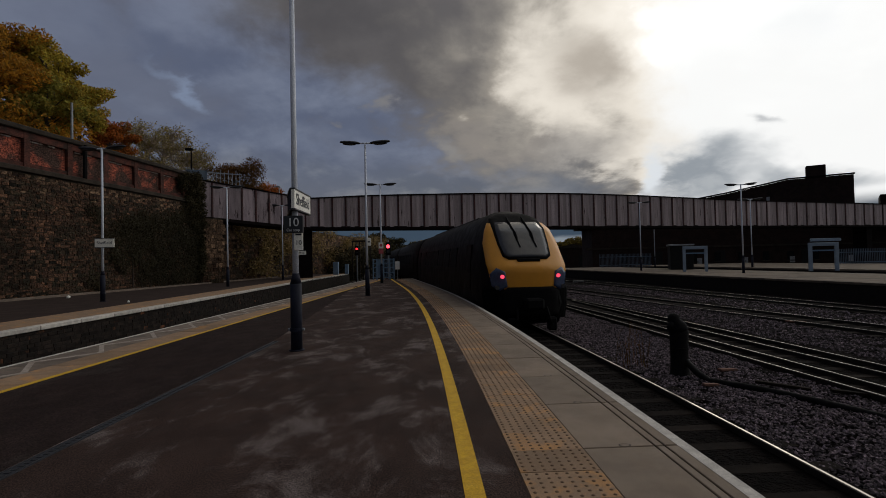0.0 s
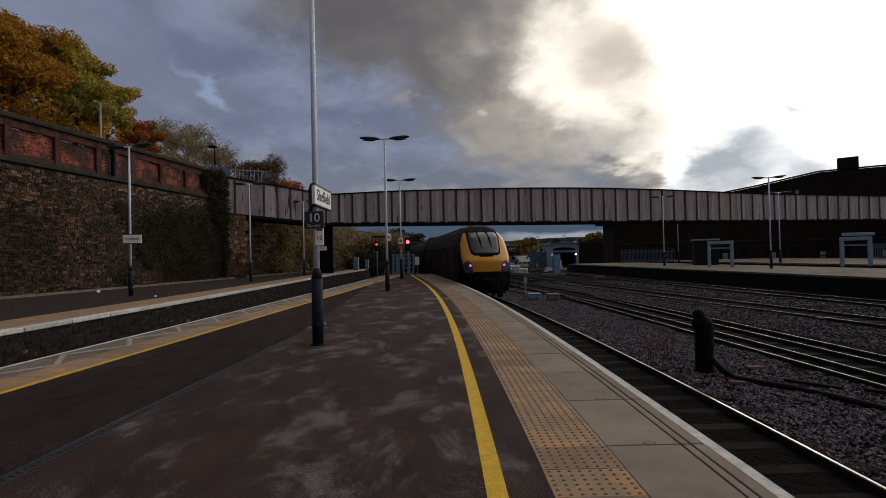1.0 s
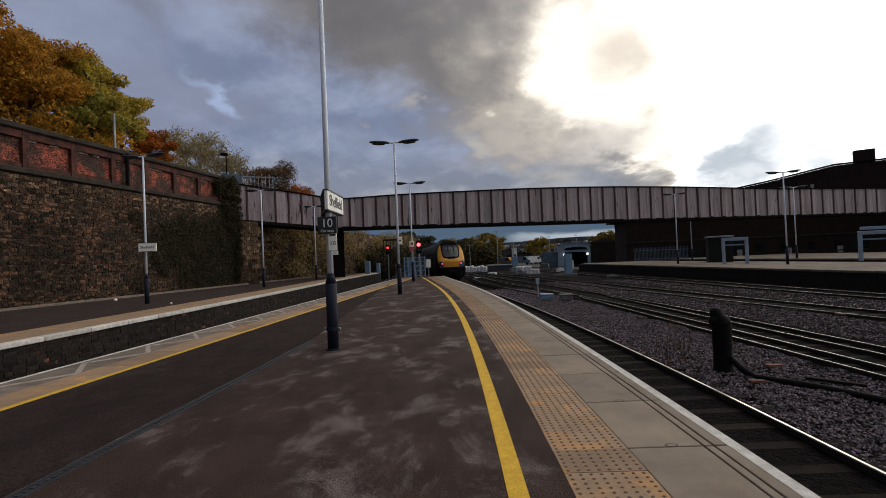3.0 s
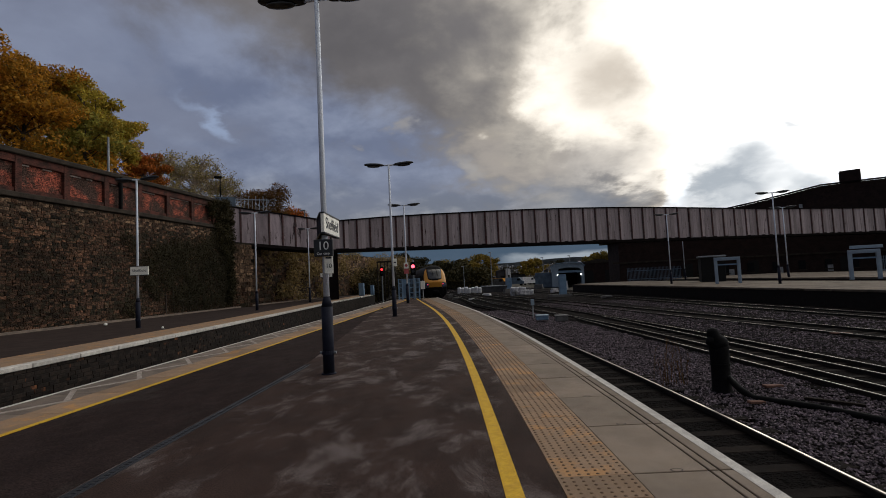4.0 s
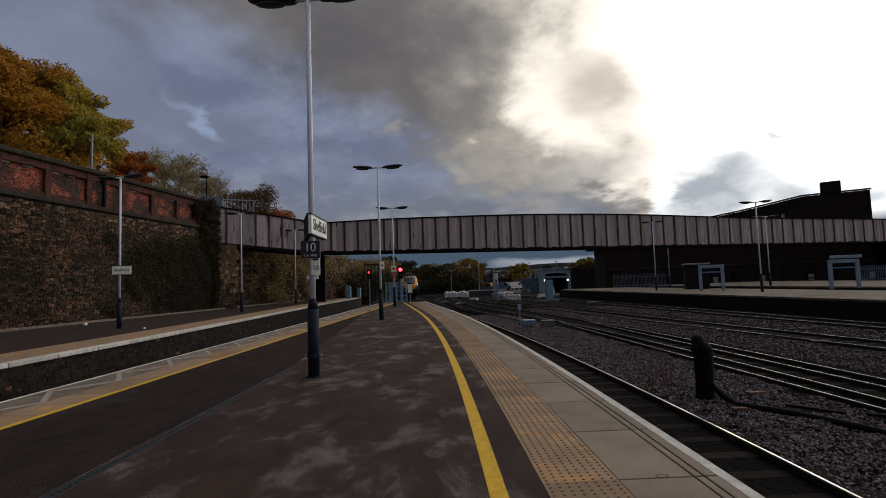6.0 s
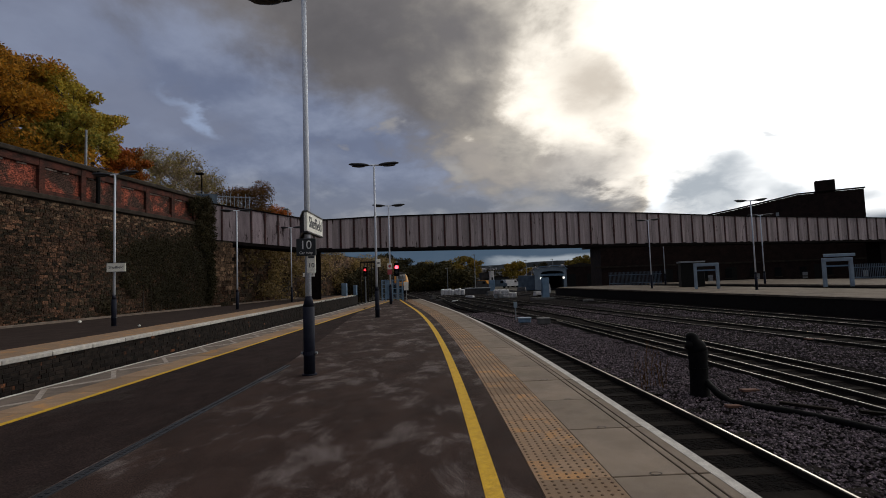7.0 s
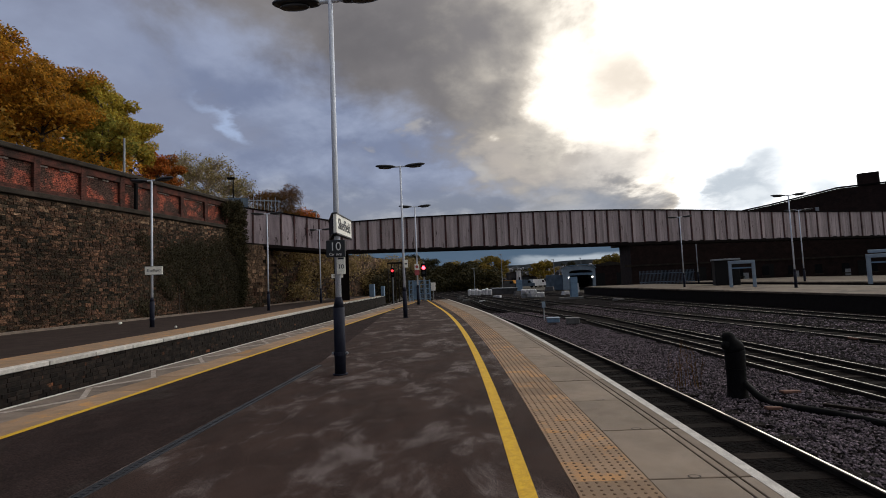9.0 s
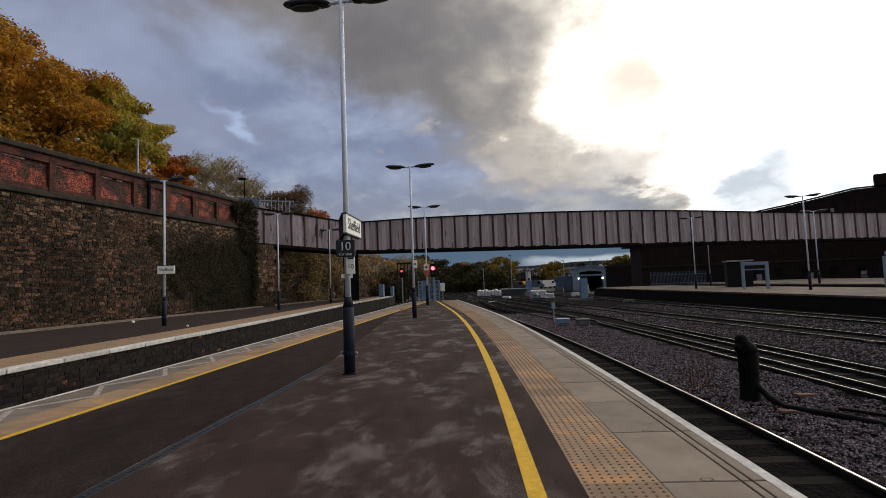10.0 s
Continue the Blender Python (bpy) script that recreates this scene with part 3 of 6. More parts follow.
def build_island():
    ys = steps(BACK, END, 60)
    plat = part("platform", strip([bay(y, 1.45) for y in ys], [edge(y, 1.44) for y in ys], -1.2, 0.0), ASPHALT)
    tagged(plat, "island platform of worn dark asphalt with paler scuffed patches", "platform", "", "structure")
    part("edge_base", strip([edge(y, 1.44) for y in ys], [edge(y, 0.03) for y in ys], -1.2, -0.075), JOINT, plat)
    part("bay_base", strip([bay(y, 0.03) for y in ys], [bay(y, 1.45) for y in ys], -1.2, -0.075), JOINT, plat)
    # newer dark strip west of the drain
    ya = steps(BACK, 30, 40)
    part("asphalt_patch", strip([bay(y, 1.46) for y in ya], [(-3.32 - max(0, y - 10) * 0.10, y) for y in ya], -0.02, 0.004), ASPHALT_NEW, plat,
         "smooth darker resurfaced strip")
    # painted lines
    yy = steps(BACK, END, 90)
    part("yellow_line", strip([edge(y, 1.86) for y in yy], [edge(y, 1.725) for y in yy], -0.01, 0.004), YELLOW, plat, "worn yellow safety line")
    part("yellow_line", strip([bay(y, 1.36) for y in yy], [bay(y, 1.45) for y in yy], -0.01, 0.007), YELLOW, plat, "thin yellow safety line")
    part("white_line", strip([edge(y, 0.085) for y in yy], [edge(y, -0.012) for y in yy], -0.02, 0.004), WHITE, plat, "worn white edge line")
    part("white_line", strip([bay(y, -0.012) for y in yy], [bay(y, 0.06) for y in yy], -0.02, 0.004), WHITE, plat, "worn white edge line")
    # faded zigzag marks along the bay edge
    bm = bmesh.new()
    y, flip = 3.2, False
    while y < 32:
        a, b = bay(y), bay(y + 0.8)
        o0, o1 = (0.68, 0.12) if flip else (0.12, 0.68)
        wa, wb = (0.17, 0.17) if not flip else (0.07, 0.07)
        strip([(a[0] + o0, a[1]), (b[0] + o1, b[1])], [(a[0] + o0 + wa, a[1] + 0.04), (b[0] + o1 + wb, b[1] + 0.04)], -0.01, 0.006, bm)
        y, flip = y + 0.8, not flip
    part("zigzag_marking", bm, FADED, plat, "faded pale zigzag paint")
    # drain channel
    bm = box(-3.28, -3.17, BACK, 9.6, -0.05, 0.003)
    drain = part("drain_channel", bm, BLACK, plat, "dark slotted drain channel")
    bm = bmesh.new()
    for x in (-3.285, -3.178):
        box(x, x + 0.012, BACK, 9.6, -0.02, 0.009, 0, bm)
    y = 0.0
    while y < 9.6:
        box(-3.245, -3.205, y, y + 0.03, -0.02, 0.008, 0, bm)
        y += 0.06
    part("grating", bm, DRAIN, drain)
    # coping slabs and tactile tiles on the curved edge
    slab, tile = slab_mesh(), tile_mesh(0.58, 0.4)
    y = BACK - 0.05
    while y < END - 1.2:
        q = turn_of(edge_slope(y + 0.6))
        x, yy_ = edge(y)
        piece("coping_slab", slab, plat, pose(x, yy_, random.uniform(-0.002, 0.002), 0, 0, q))
        for k in range(3):
            c, d = edge(y + 0.4 * k, 1.145)
            piece("tactile_tile", tile, plat, pose(c, d, random.uniform(-0.0015, 0.0015), 0, 0, q))
        y += 1.2
    # slabs along the bay edge
    bm = bmesh.new()
    box(0.0, 0.74, 0.004, 1.196, -0.09, 0.0, 0.004, bm)
    west = mesh_of("edge_slab", bm, COPING_GREY)
    bm = bmesh.new()
    box(0.745, 1.37, 0.004, 1.196, -0.09, 0.002, 0.004, bm)
    inner = mesh_of("buff_slab", bm, TACTILE)
    y = BACK + 0.1
    while y < END - 1.2:
        for me in (west, inner):
            piece(me.name, me, plat, pose(*bay(y), random.uniform(-0.002, 0.002), 0, 0, turn_of(0.018)))
        y += 1.2
    # ramp at the end
    bm = bmesh.new()
    p = [(*bay(END, 0), 0.0), (*edge(END, 0), 0.0), (*edge(END + 8, 0), -1.0), (*bay(END + 8, 0), -1.0)]
    top = [bm.verts.new(c) for c in p]
    low = [bm.verts.new((c[0], c[1], -1.25)) for c in p]
    bm.faces.new(top), bm.faces.new(low[::-1])
    for k in range(4):
        bm.faces.new((top[k], top[(k + 1) % 4], low[(k + 1) % 4], low[k]))
    part("end_ramp", bm, ASPHALT, plat)


def build_far_platform():
    ys = steps(BACK, 62, 60)
    plat = part("platform_west", strip([(wall_x(y) - 0.2, y) for y in ys], [bay_far(y, 1.95) for y in ys], -1.2, 0.0), FAR_ASPHALT)
    tagged(plat, "grey asphalt platform at the foot of the stone wall", "platform", "", "structure")
    part("edge_base", strip([bay_far(y, 1.95) for y in ys], [bay_far(y, 0.06) for y in ys], -1.2, -0.10), SOOT, plat)
    part("buff_strip", strip([bay_far(y, 1.95) for y in ys], [bay_far(y, 0.30) for y in ys], -0.10, 0.003), TACTILE, plat, "pale buff paving strip")
    bm = box(-0.30, 0.0, 0.012, 1.488, -0.11, 0.006, 0.015)
    nose = mesh_of("white_nosing", bm, WHITE)
    y = BACK
    while y < 60:
        piece("white_nosing", nose, plat, pose(*bay_far(y), 0, 0, 0, turn_of(-0.0014 * min(y, 42))))
        y += 1.5
    kerb = strip([(wall_x(y) - 0.05, y) for y in ys], [(wall_x(y) + 0.42, y) for y in ys], -0.05, 0.10)
    part("wall_kerb", kerb, COPING_GREY, plat, "brown stone kerb at the wall's foot")
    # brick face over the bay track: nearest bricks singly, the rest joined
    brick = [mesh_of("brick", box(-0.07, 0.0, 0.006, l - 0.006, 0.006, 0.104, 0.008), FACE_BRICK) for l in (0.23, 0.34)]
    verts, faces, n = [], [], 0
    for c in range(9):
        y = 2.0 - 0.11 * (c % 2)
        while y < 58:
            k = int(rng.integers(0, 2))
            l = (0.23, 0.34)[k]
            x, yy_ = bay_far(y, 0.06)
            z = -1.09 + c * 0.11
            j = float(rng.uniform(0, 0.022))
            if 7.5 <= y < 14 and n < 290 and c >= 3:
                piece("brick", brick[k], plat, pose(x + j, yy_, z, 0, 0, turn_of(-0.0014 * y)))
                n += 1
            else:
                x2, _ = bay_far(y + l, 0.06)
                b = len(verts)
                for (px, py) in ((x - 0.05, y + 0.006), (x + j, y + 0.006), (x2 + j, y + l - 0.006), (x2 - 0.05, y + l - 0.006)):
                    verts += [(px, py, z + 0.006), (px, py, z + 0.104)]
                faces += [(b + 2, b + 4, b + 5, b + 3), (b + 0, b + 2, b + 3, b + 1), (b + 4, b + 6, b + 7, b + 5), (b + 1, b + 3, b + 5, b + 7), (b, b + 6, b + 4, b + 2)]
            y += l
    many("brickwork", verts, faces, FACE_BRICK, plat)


# the retaining wall's line
WALL_A, WALL_DIR = Vector((-21.5, 15.0)), Vector((0.0995, 0.995))


def wall_x(y):
    return -21.5 + (y - 15.0) * 0.1


WALL_POSE = pose(-21.5, 15.0, 0, 0, 0, 84.29)


def stones(s0, s1, z0, z1, parent, single, depth=0.04, course=0.15, lengths=(0.12, 0.42), pale=9.0):
    """Squared rubble in courses on a wall's face (local x along, -y outwards)."""
    shapes = []
    for k in range(6):
        bm = box(0, 1, -1, 0, 0, 1)
        for v in bm.verts:
            if v.co.y < -0.5:
                v.co.x = 0.5 + (v.co.x - 0.5) * random.uniform(0.80, 0.99)
                v.co.z = 0.5 + (v.co.z - 0.5) * random.uniform(0.80, 0.95)
                v.co.y *= random.uniform(0.6, 1.2)
        shapes.append(bm)
    meshes = [mesh_of("stone", b, STONE) for b in shapes]
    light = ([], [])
    base = [[tuple(v.co) for v in me.vertices] for me in meshes]
    quads = [[tuple(p.vertices) for p in me.polygons] for me in meshes]
    verts, faces, n = [], [], 0
    z = z0
    while z < z1 - 0.08:
        h = min(course * float(rng.uniform(0.6, 1.25)), z1 - z)
        s = s0 - float(rng.uniform(0, 0.3))
        while s < s1:
            l = float(rng.uniform(*lengths))
            k = int(rng.integers(0, 6))
            d = depth * float(rng.uniform(0.35, 1.3))
            if single[0] <= s < single[1] and n < 298 and z > 0.2:
                ob = piece("stone", meshes[k], parent, Matrix.LocRotScale((s, 0, z), None, (l, d, h)))
                n += 1
            else:
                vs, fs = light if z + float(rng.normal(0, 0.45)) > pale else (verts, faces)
                b = len(vs)
                dz, lean = float(rng.uniform(-0.035, 0.035)), float(rng.uniform(-0.10, 0.10))
                vs += [(s + x * l + lean * h * w, y * d, z + dz + w * h + lean * l * (x - 0.5)) for x, y, w in base[k]]
                fs += [tuple(b + i for i in q) for q in quads[k]]
            s += l
        z += h
    many("stonework", verts, faces, STONE, parent)
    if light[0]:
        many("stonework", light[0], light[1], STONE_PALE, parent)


def build_wall():
    wall = part("wall_west", box(-26, 24.0, 0, 1.2, -1.3, 6.3), MORTAR, at=WALL_POSE)
    tagged(wall, "tall sooty stone retaining wall under a red brick parapet", "wall", "", "structure")
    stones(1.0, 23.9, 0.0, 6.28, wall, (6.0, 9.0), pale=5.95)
    part("string_course", box(-26, 24.0, -0.16, 1.2, 6.3, 6.56, 0.03), CAP, wall, "weathered projecting stone course")
    par = part("parapet", box(-26, 24.0, 0.16, 0.75, 6.56, 8.35), BRICK, wall, "patchy red brick parapet with recessed bays")
    bm = bmesh.new()
    s = -23.63
    while s < 23.8:
        box(s + 0.07, s + 0.40, -0.02, 0.18, 6.56, 8.35, 0.012, bm)
        s += 2.52
    box(-26, 24.0, 0.0, 0.18, 7.98, 8.35, 0.012, bm)
    box(-26, 24.0, 0.04, 0.18, 6.56, 6.80, 0.012, bm)
    part("pilasters", bm, PILASTER, par, "sooty brick pilasters and bands")
    bm = bmesh.new()
    s = -23.63 + 2.52 * 10
    while s < 20:
        x = s + 0.45
        while x < s + 2.3:
            l = random.uniform(0.12, 0.6)
            if random.random() < 0.6:
                box(x, min(x + l, s + 2.45), 0.10, 0.19, 7.985 - random.uniform(0.05, 0.10), 7.982, 0.0, bm)
            x += l + 0.04
        s += 2.52
    part("lime_crust", bm, LIME, par, "pale lime crust under the brick band")
    part("coping", box(-26, 24.0, -0.14, 0.85, 8.35, 8.62, 0.05), CAP, wall, "dark sooty coping stones")
    part("drainpipe", tube([(12.75, -0.12, 6.57), (12.75, -0.12, 8.45)], 0.11, 8), IRON, wall)
    # abutment where the footbridge lands, and the lower wall that goes on under it
    abut = part("abutment", box(0, 1.5, 0, 3.2, -1.2, 5.3), MORTAR, at=pose(-19.0, 39.2, 0, 0, 0, 52))
    tagged(abut, "rough stone abutment under the footbridge", "wall", "", "structure")
    # pale stone from low down paints the light on the abutment
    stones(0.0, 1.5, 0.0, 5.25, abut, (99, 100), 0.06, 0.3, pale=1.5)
    low = part("wall_far_west", box(0, 42, 0, 1.0, -1.2, 5.4), MORTAR, at=pose(-19.2, 41.5, 0, 0, 0, 82))
    tagged(low, "overgrown stone wall running on beyond the footbridge", "wall", "", "structure")
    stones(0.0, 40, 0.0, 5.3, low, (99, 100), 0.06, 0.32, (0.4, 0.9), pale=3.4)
    # hillside behind the wall
    verts, faces, nx, ny = [], [], 24, 29
    for j in range(ny + 1):
        y = -12 + j * 4.0
        for i in range(nx + 1):
            d = i * 3.5
            x = wall_x(min(y, 60)) - 0.7 - d
            z = 7.6 + d * 0.22 + 0.6 * noise.noise((x * 0.2, y * 0.2, 0)) if y < 44 else 4.6 + d * 0.25
            verts.append((x, y, z))
    for j in range(ny):
        for i in range(nx):
            a = j * (nx + 1) + i
            faces.append((a, a + 1, a + nx + 2, a + nx + 1))
    ob = many("hillside", verts, faces, GRASS, None, "structure", "rough grassy bank above the retaining wall", "hillside")
    ob.data.shade_smooth()


def build_east_platform():
    def line(y, off=0.0):
        return 23.45 - 0.145 * y + off * 0.99, y + off * 0.144
    ys = steps(-15, 66, 30)
    plat = part("platform_east", strip([line(y, 0.9) for y in ys], [line(y, 9.5) for y in ys], -1.2, 0.0), EAST_PAVING)
    tagged(plat, "pale concrete platform across the running lines", "platform", "", "structure")
    part("platform_face", strip([line(y, 0.06) for y in ys], [line(y, 0.9) for y in ys], -1.2, -0.12), SOOT, plat)
    bm = box(0, 0.9, 0.006, 1.794, -0.12, 0.004, 0.012)
    me = mesh_of("edge_slab", bm, EAST_PAVING)
    y = -14.0
    while y < 64:
        piece("edge_slab", me, plat, pose(*line(y), 0, 0, 0, turn_of(-0.145)))
        y += 1.8
    gap = part("platform_east_far", strip([line(y, 12.8) for y in ys], [line(y, 30) for y in ys], -1.2, 0.12), EAST_PAVING)
    tagged(gap, "second pale concrete platform beyond a dark track gap", "platform", "", "structure")
    bm = strip([line(y, 12.7) for y in ys], [line(y, 12.8) for y in ys], -1.2, 0.0)
    part("platform_face", bm, SOOT, gap)


# ---------------------------------------------------------------- tracks
def rail_bm(pts, head, shine=0.02):
    """A flat-bottomed rail swept along plan points at head height."""
    shape = ((-shine, 0), (shine, 0), (0.034, -0.007), (0.034, -0.035), (0.009, -0.05), (0.009, -0.13), (0.065, -0.15), (0.065, -0.16), (-0.065, -0.16), (-0.065, -0.15), (-0.009, -0.13), (-0.009, -0.05), (-0.034, -0.035), (-0.034, -0.007))
    bm = bmesh.new()
    rows = []
    for i, (x, y) in enumerate(pts):
        a, b = pts[max(i - 1, 0)], pts[min(i + 1, len(pts) - 1)]
        t = Vector((b[0] - a[0], b[1] - a[1])).normalized()
        rows.append([bm.verts.new((x + t.y * u, y - t.x * u, head + w)) for u, w in shape])
    n = len(shape)
    for p, q in zip(rows, rows[1:]):
        for k in range(n):
            f = bm.faces.new((p[k], p[(k + 1) % n], q[(k + 1) % n], q[k]))
            f.material_index = 1 if k == 0 else 0
    return bm


def build_track(centre, y0, y1, head, label, sleepers=True):
    tr = empty("railway_track", None, label, "railway track", "railway tracks", "structure")
    ys = steps(y0, y1, int((y1 - y0) / 1.5))

    def side(y, o):
        (x0, _), (x1, _) = centre(y - 0.1), centre(y + 0.1)
        t = Vector((x1 - x0, 0.2)).normalized()
        x = centre(y)[0]
        return x + t.y * o, y - t.x * o
    for o in (-0.7525, 0.7525):
        part("rail", rail_bm([side(y, o) for y in ys], head, 0.017 if head > -0.853 else 0.008), [RAIL_RUST, RAIL_TOP], tr)
    yb = steps(y0, min(y1, 70), 50)
    part("oily_bed", strip([side(y, -1.45 if head > -0.853 else -1.15) for y in yb], [side(y, 1.0 if head > -0.853 else 1.15) for y in yb], -1.3, head - 0.10), OILY, tr, "oil-blackened ballast")
    if sleepers:
        me = SLEEPER_MESH
        y = y0
        while y < min(y1, 48):
            x0, x1 = centre(y - 0.1)[0], centre(y + 0.1)[0]
            piece("sleeper", me, tr, pose(centre(y)[0], y, head - (0.096 if head > -0.853 else 0.088), 0, 0, turn_of((x1 - x0) / 0.2)))
            y += 0.68


def train_line(y):
    x = bend(max(y + EDGE_LEAD, 0), 3.635, EDGE_K, EDGE_END)
    return (x if y < 80 else x - 0.0010 * (y - 80) ** 2), y


def build_tracks():
    build_track(train_line, -10, 150, RAIL_Z, "curving railway track beside the platform edge with bright worn railheads")
    main = lambda y: (bend(y, 8.77, 0.00286, 34), y)
    build_track(main, -10, 120, -0.86, "railway track with bright worn railheads on dark ballast")
    build_track(lambda y: (8.72 - 0.085 * y, y), -10, 27, -0.857, "diverging railway track meeting its neighbour at a junction", False)
    build_track(lambda y: (16.75 - 0.215 * y, y), -10, 90, -0.86, "railway track with bright worn railheads on dark ballast")
    build_track(lambda y: (20.9 - 0.155 * y, y), -10, 80, -0.86, "dark railway track below the far platform edge")
    build_track(lambda y: (-8.72 - 0.0003 * y * y, y), -10, 70, RAIL_Z, "shadowed railway track in the bay between platforms")
    build_track(lambda y: (1.5 - 0.10 * (y - 44) if y > 44 else 1.5 - 0.22 * (y - 44), y), 30, 110, -0.87, "crossover railway track in the station throat", False)


def build_ballast():
    """Loose stones on the bed near the platform."""
    verts, faces = [], []
    def scatter(n, x0, x1, y0, y1, z, lo, hi):
        xs, ys = rng.uniform(x0, x1, n), y0 + (y1 - y0) * rng.uniform(0, 1, n) ** 1.3
        for x, y in zip(xs, ys):
            x += edge(max(y, 0))[0] - 1.95
            r = rng.uniform(lo, hi, 6)
            a = rng.uniform(0, math.tau)
            c, s = math.cos(a), math.sin(a)
            zz = z + 0.05 * (noise.noise((x * 1.3, y * 1.3, 0)) + 0.5 * noise.noise((x * 4, y * 4, 3))) + rng.uniform(0.0, 0.02)
            b = len(verts)
            for px, py, pz in ((r[0], 0.01, 0), (0, r[1], 0.008), (-r[2], 0, 0), (0.006, -r[3], 0), (0.004, 0, r[4]), (0, 0.006, -r[5])):
                verts.append((x + px * c - py * s, y + px * s + py * c, zz + pz * 0.8))
            for k in range(4):
                faces.append((b + k, b + (k + 1) % 4, b + 4))
                faces.append((b + (k + 1) % 4, b + k, b + 5))
    scatter(48000, 4.35, 7.3, 3.5, 36, -0.965, 0.012, 0.036)
    scatter(11000, 10.2, 12.9, 9, 42, -0.945, 0.016, 0.044)
    scatter(2600, 15.2, 17.6, 14, 42, -0.945, 0.025, 0.06)
    many("ballast_stones", verts, faces, BALLAST, None, "stuff", "loose grey and brown ballast stones between the tracks", "ballast")


# ---------------------------------------------------------------- footbridge
def build_bridge():
    K = Vector((-13.1, 47.2))
    br = empty("footbridge", pose(K.x, K.y, 0, 0, 0, 15), "long footbridge with weathered pale timber panels and maroon posts", "footbridge", "", "structure")
    hump = [(-1, 7.68), (0, 7.74), (2, 7.84), (5.3, 8.05), (9.4, 8.22), (14, 8.36), (17, 8.46), (21, 8.55), (25.6, 8.6), (30.3, 8.6), (37.4, 8.5), (44.7, 8.29), (52.5, 8.08), (66, 7.98), (110, 7.4)]

    def top(s):
        for (a, za), (b, zb) in zip(hump, hump[1:]):
            if s <= b:
                return za + (zb - za) * (s - a) / (b - a)
        return hump[-1][1]
    low = 4.9
    marks = [1.26 + 1.275 * k + 0.0044 * k * k for k in range(-1, 66)]
    for s, after in zip(marks, marks[1:]):
        pitch = after - s
        bm = bmesh.new()
        # three boards a panel, each a little out of line
        for k in range(3):
            a, b = s + 0.06 + k * (pitch - 0.12) / 3, s + 0.06 + (k + 1) * (pitch - 0.12) / 3 - 0.012
            y = random.uniform(-0.012, 0.012)
            z0 = low + random.uniform(0, 0.02)
            v = [bm.verts.new(c) for c in ((a, y, z0), (b, y, z0), (b, y, top(b) - 0.09), (a, y, top(a) - 0.09))]
            w = [bm.verts.new((c.co.x, y + 0.04, c.co.z)) for c in v]
            bm.faces.new(v), bm.faces.new(w[::-1])
            for q in range(4):
                bm.faces.new((v[q], v[(q + 1) % 4], w[(q + 1) % 4], w[q]))
        part("panel", bm, PANEL, br)
        part("post", box(s - 0.09, s + 0.09, -0.07, 0.10, low - 0.15, top(s) - 0.03, 0.01), BRIDGE_POST, br)
    bm = bmesh.new()
    for a, b in zip(marks, marks[1:]):
        prism([(a, top(a) - 0.10), (b, top(b) - 0.10), (b, top(b) + 0.02), (a, top(a) + 0.02)], 0.22, bm)
    part("top_rail", bm, BRIDGE_DARK, br, at=pose(0, -0.10, 0))
    part("girder", box(-0.3, 100, -0.12, 0.25, 4.66, 4.92, 0.02), BRIDGE_DARK, br)
    part("deck", box(-0.3, 100, 0.0, 2.6, 4.70, 5.0), BRIDGE_DARK, br)
    bm = bmesh.new()
    for a, b in zip(marks, marks[1:]):
        prism([(a, 4.7), (b, 4.7), (b, top(b)), (a, top(a))], 0.08, bm)
    part("far_side", bm, PANEL, br, at=pose(0, 2.5, 0))
    for s in (74.0,):
        part("pier", box(s - 0.5, s + 0.5, 0.4, 2.2, -1.2, 4.7, 0.04), BRIDGE_DARK, br)
    part("pier", box(-0.9, 0.6, 1.2, 2.6, -0.02, 4.7, 0.04), BRIDGE_DARK, br, "black bridge pier on the platform")
    # the short flight that turns to the wall
    L = Vector((-19.6, 39.15))
    d = K - L
    turn = math.degrees(math.atan2(d.y, d.x))
    fl = empty("footbridge_landing", pose(L.x, L.y, 0, 0, 0, turn), "short sloping footbridge end of pale panels and maroon posts", "footbridge", "", "structure")
    m, length = 8, d.length
    for k in range(m):
        a, b = length * k / m, length * (k + 1) / m
        za, zb, ta, tb = (5.45 - 0.55 * k / m, 5.45 - 0.55 * (k + 1) / m, 8.42 - 0.67 * k / m, 8.42 - 0.67 * (k + 1) / m)
        part("panel", prism([(a + 0.06, za), (b - 0.06, zb), (b - 0.06, tb - 0.09), (a + 0.06, ta - 0.09)], 0.04), PANEL_SHADED, fl)
        part("post", box(a - 0.075, a + 0.075, -0.07, 0.10, za - 0.15, ta, 0.01), BRIDGE_POST, fl)
    part("top_rail", prism([(0, 8.33), (length, 7.66), (length, 7.78), (0, 8.45)], 0.2), BRIDGE_DARK, fl, at=pose(0, -0.08, 0))
    part("girder", prism([(0, 5.2), (length, 4.66), (length, 4.92), (0, 5.46)], 2.4), BRIDGE_DARK, fl, at=pose(0, -0.1, 0))
    part("far_side", prism([(0, 5.3), (length, 4.75), (length, 7.72), (0, 8.36)], 0.08), PANEL, fl, at=pose(0, 2.3, 0))


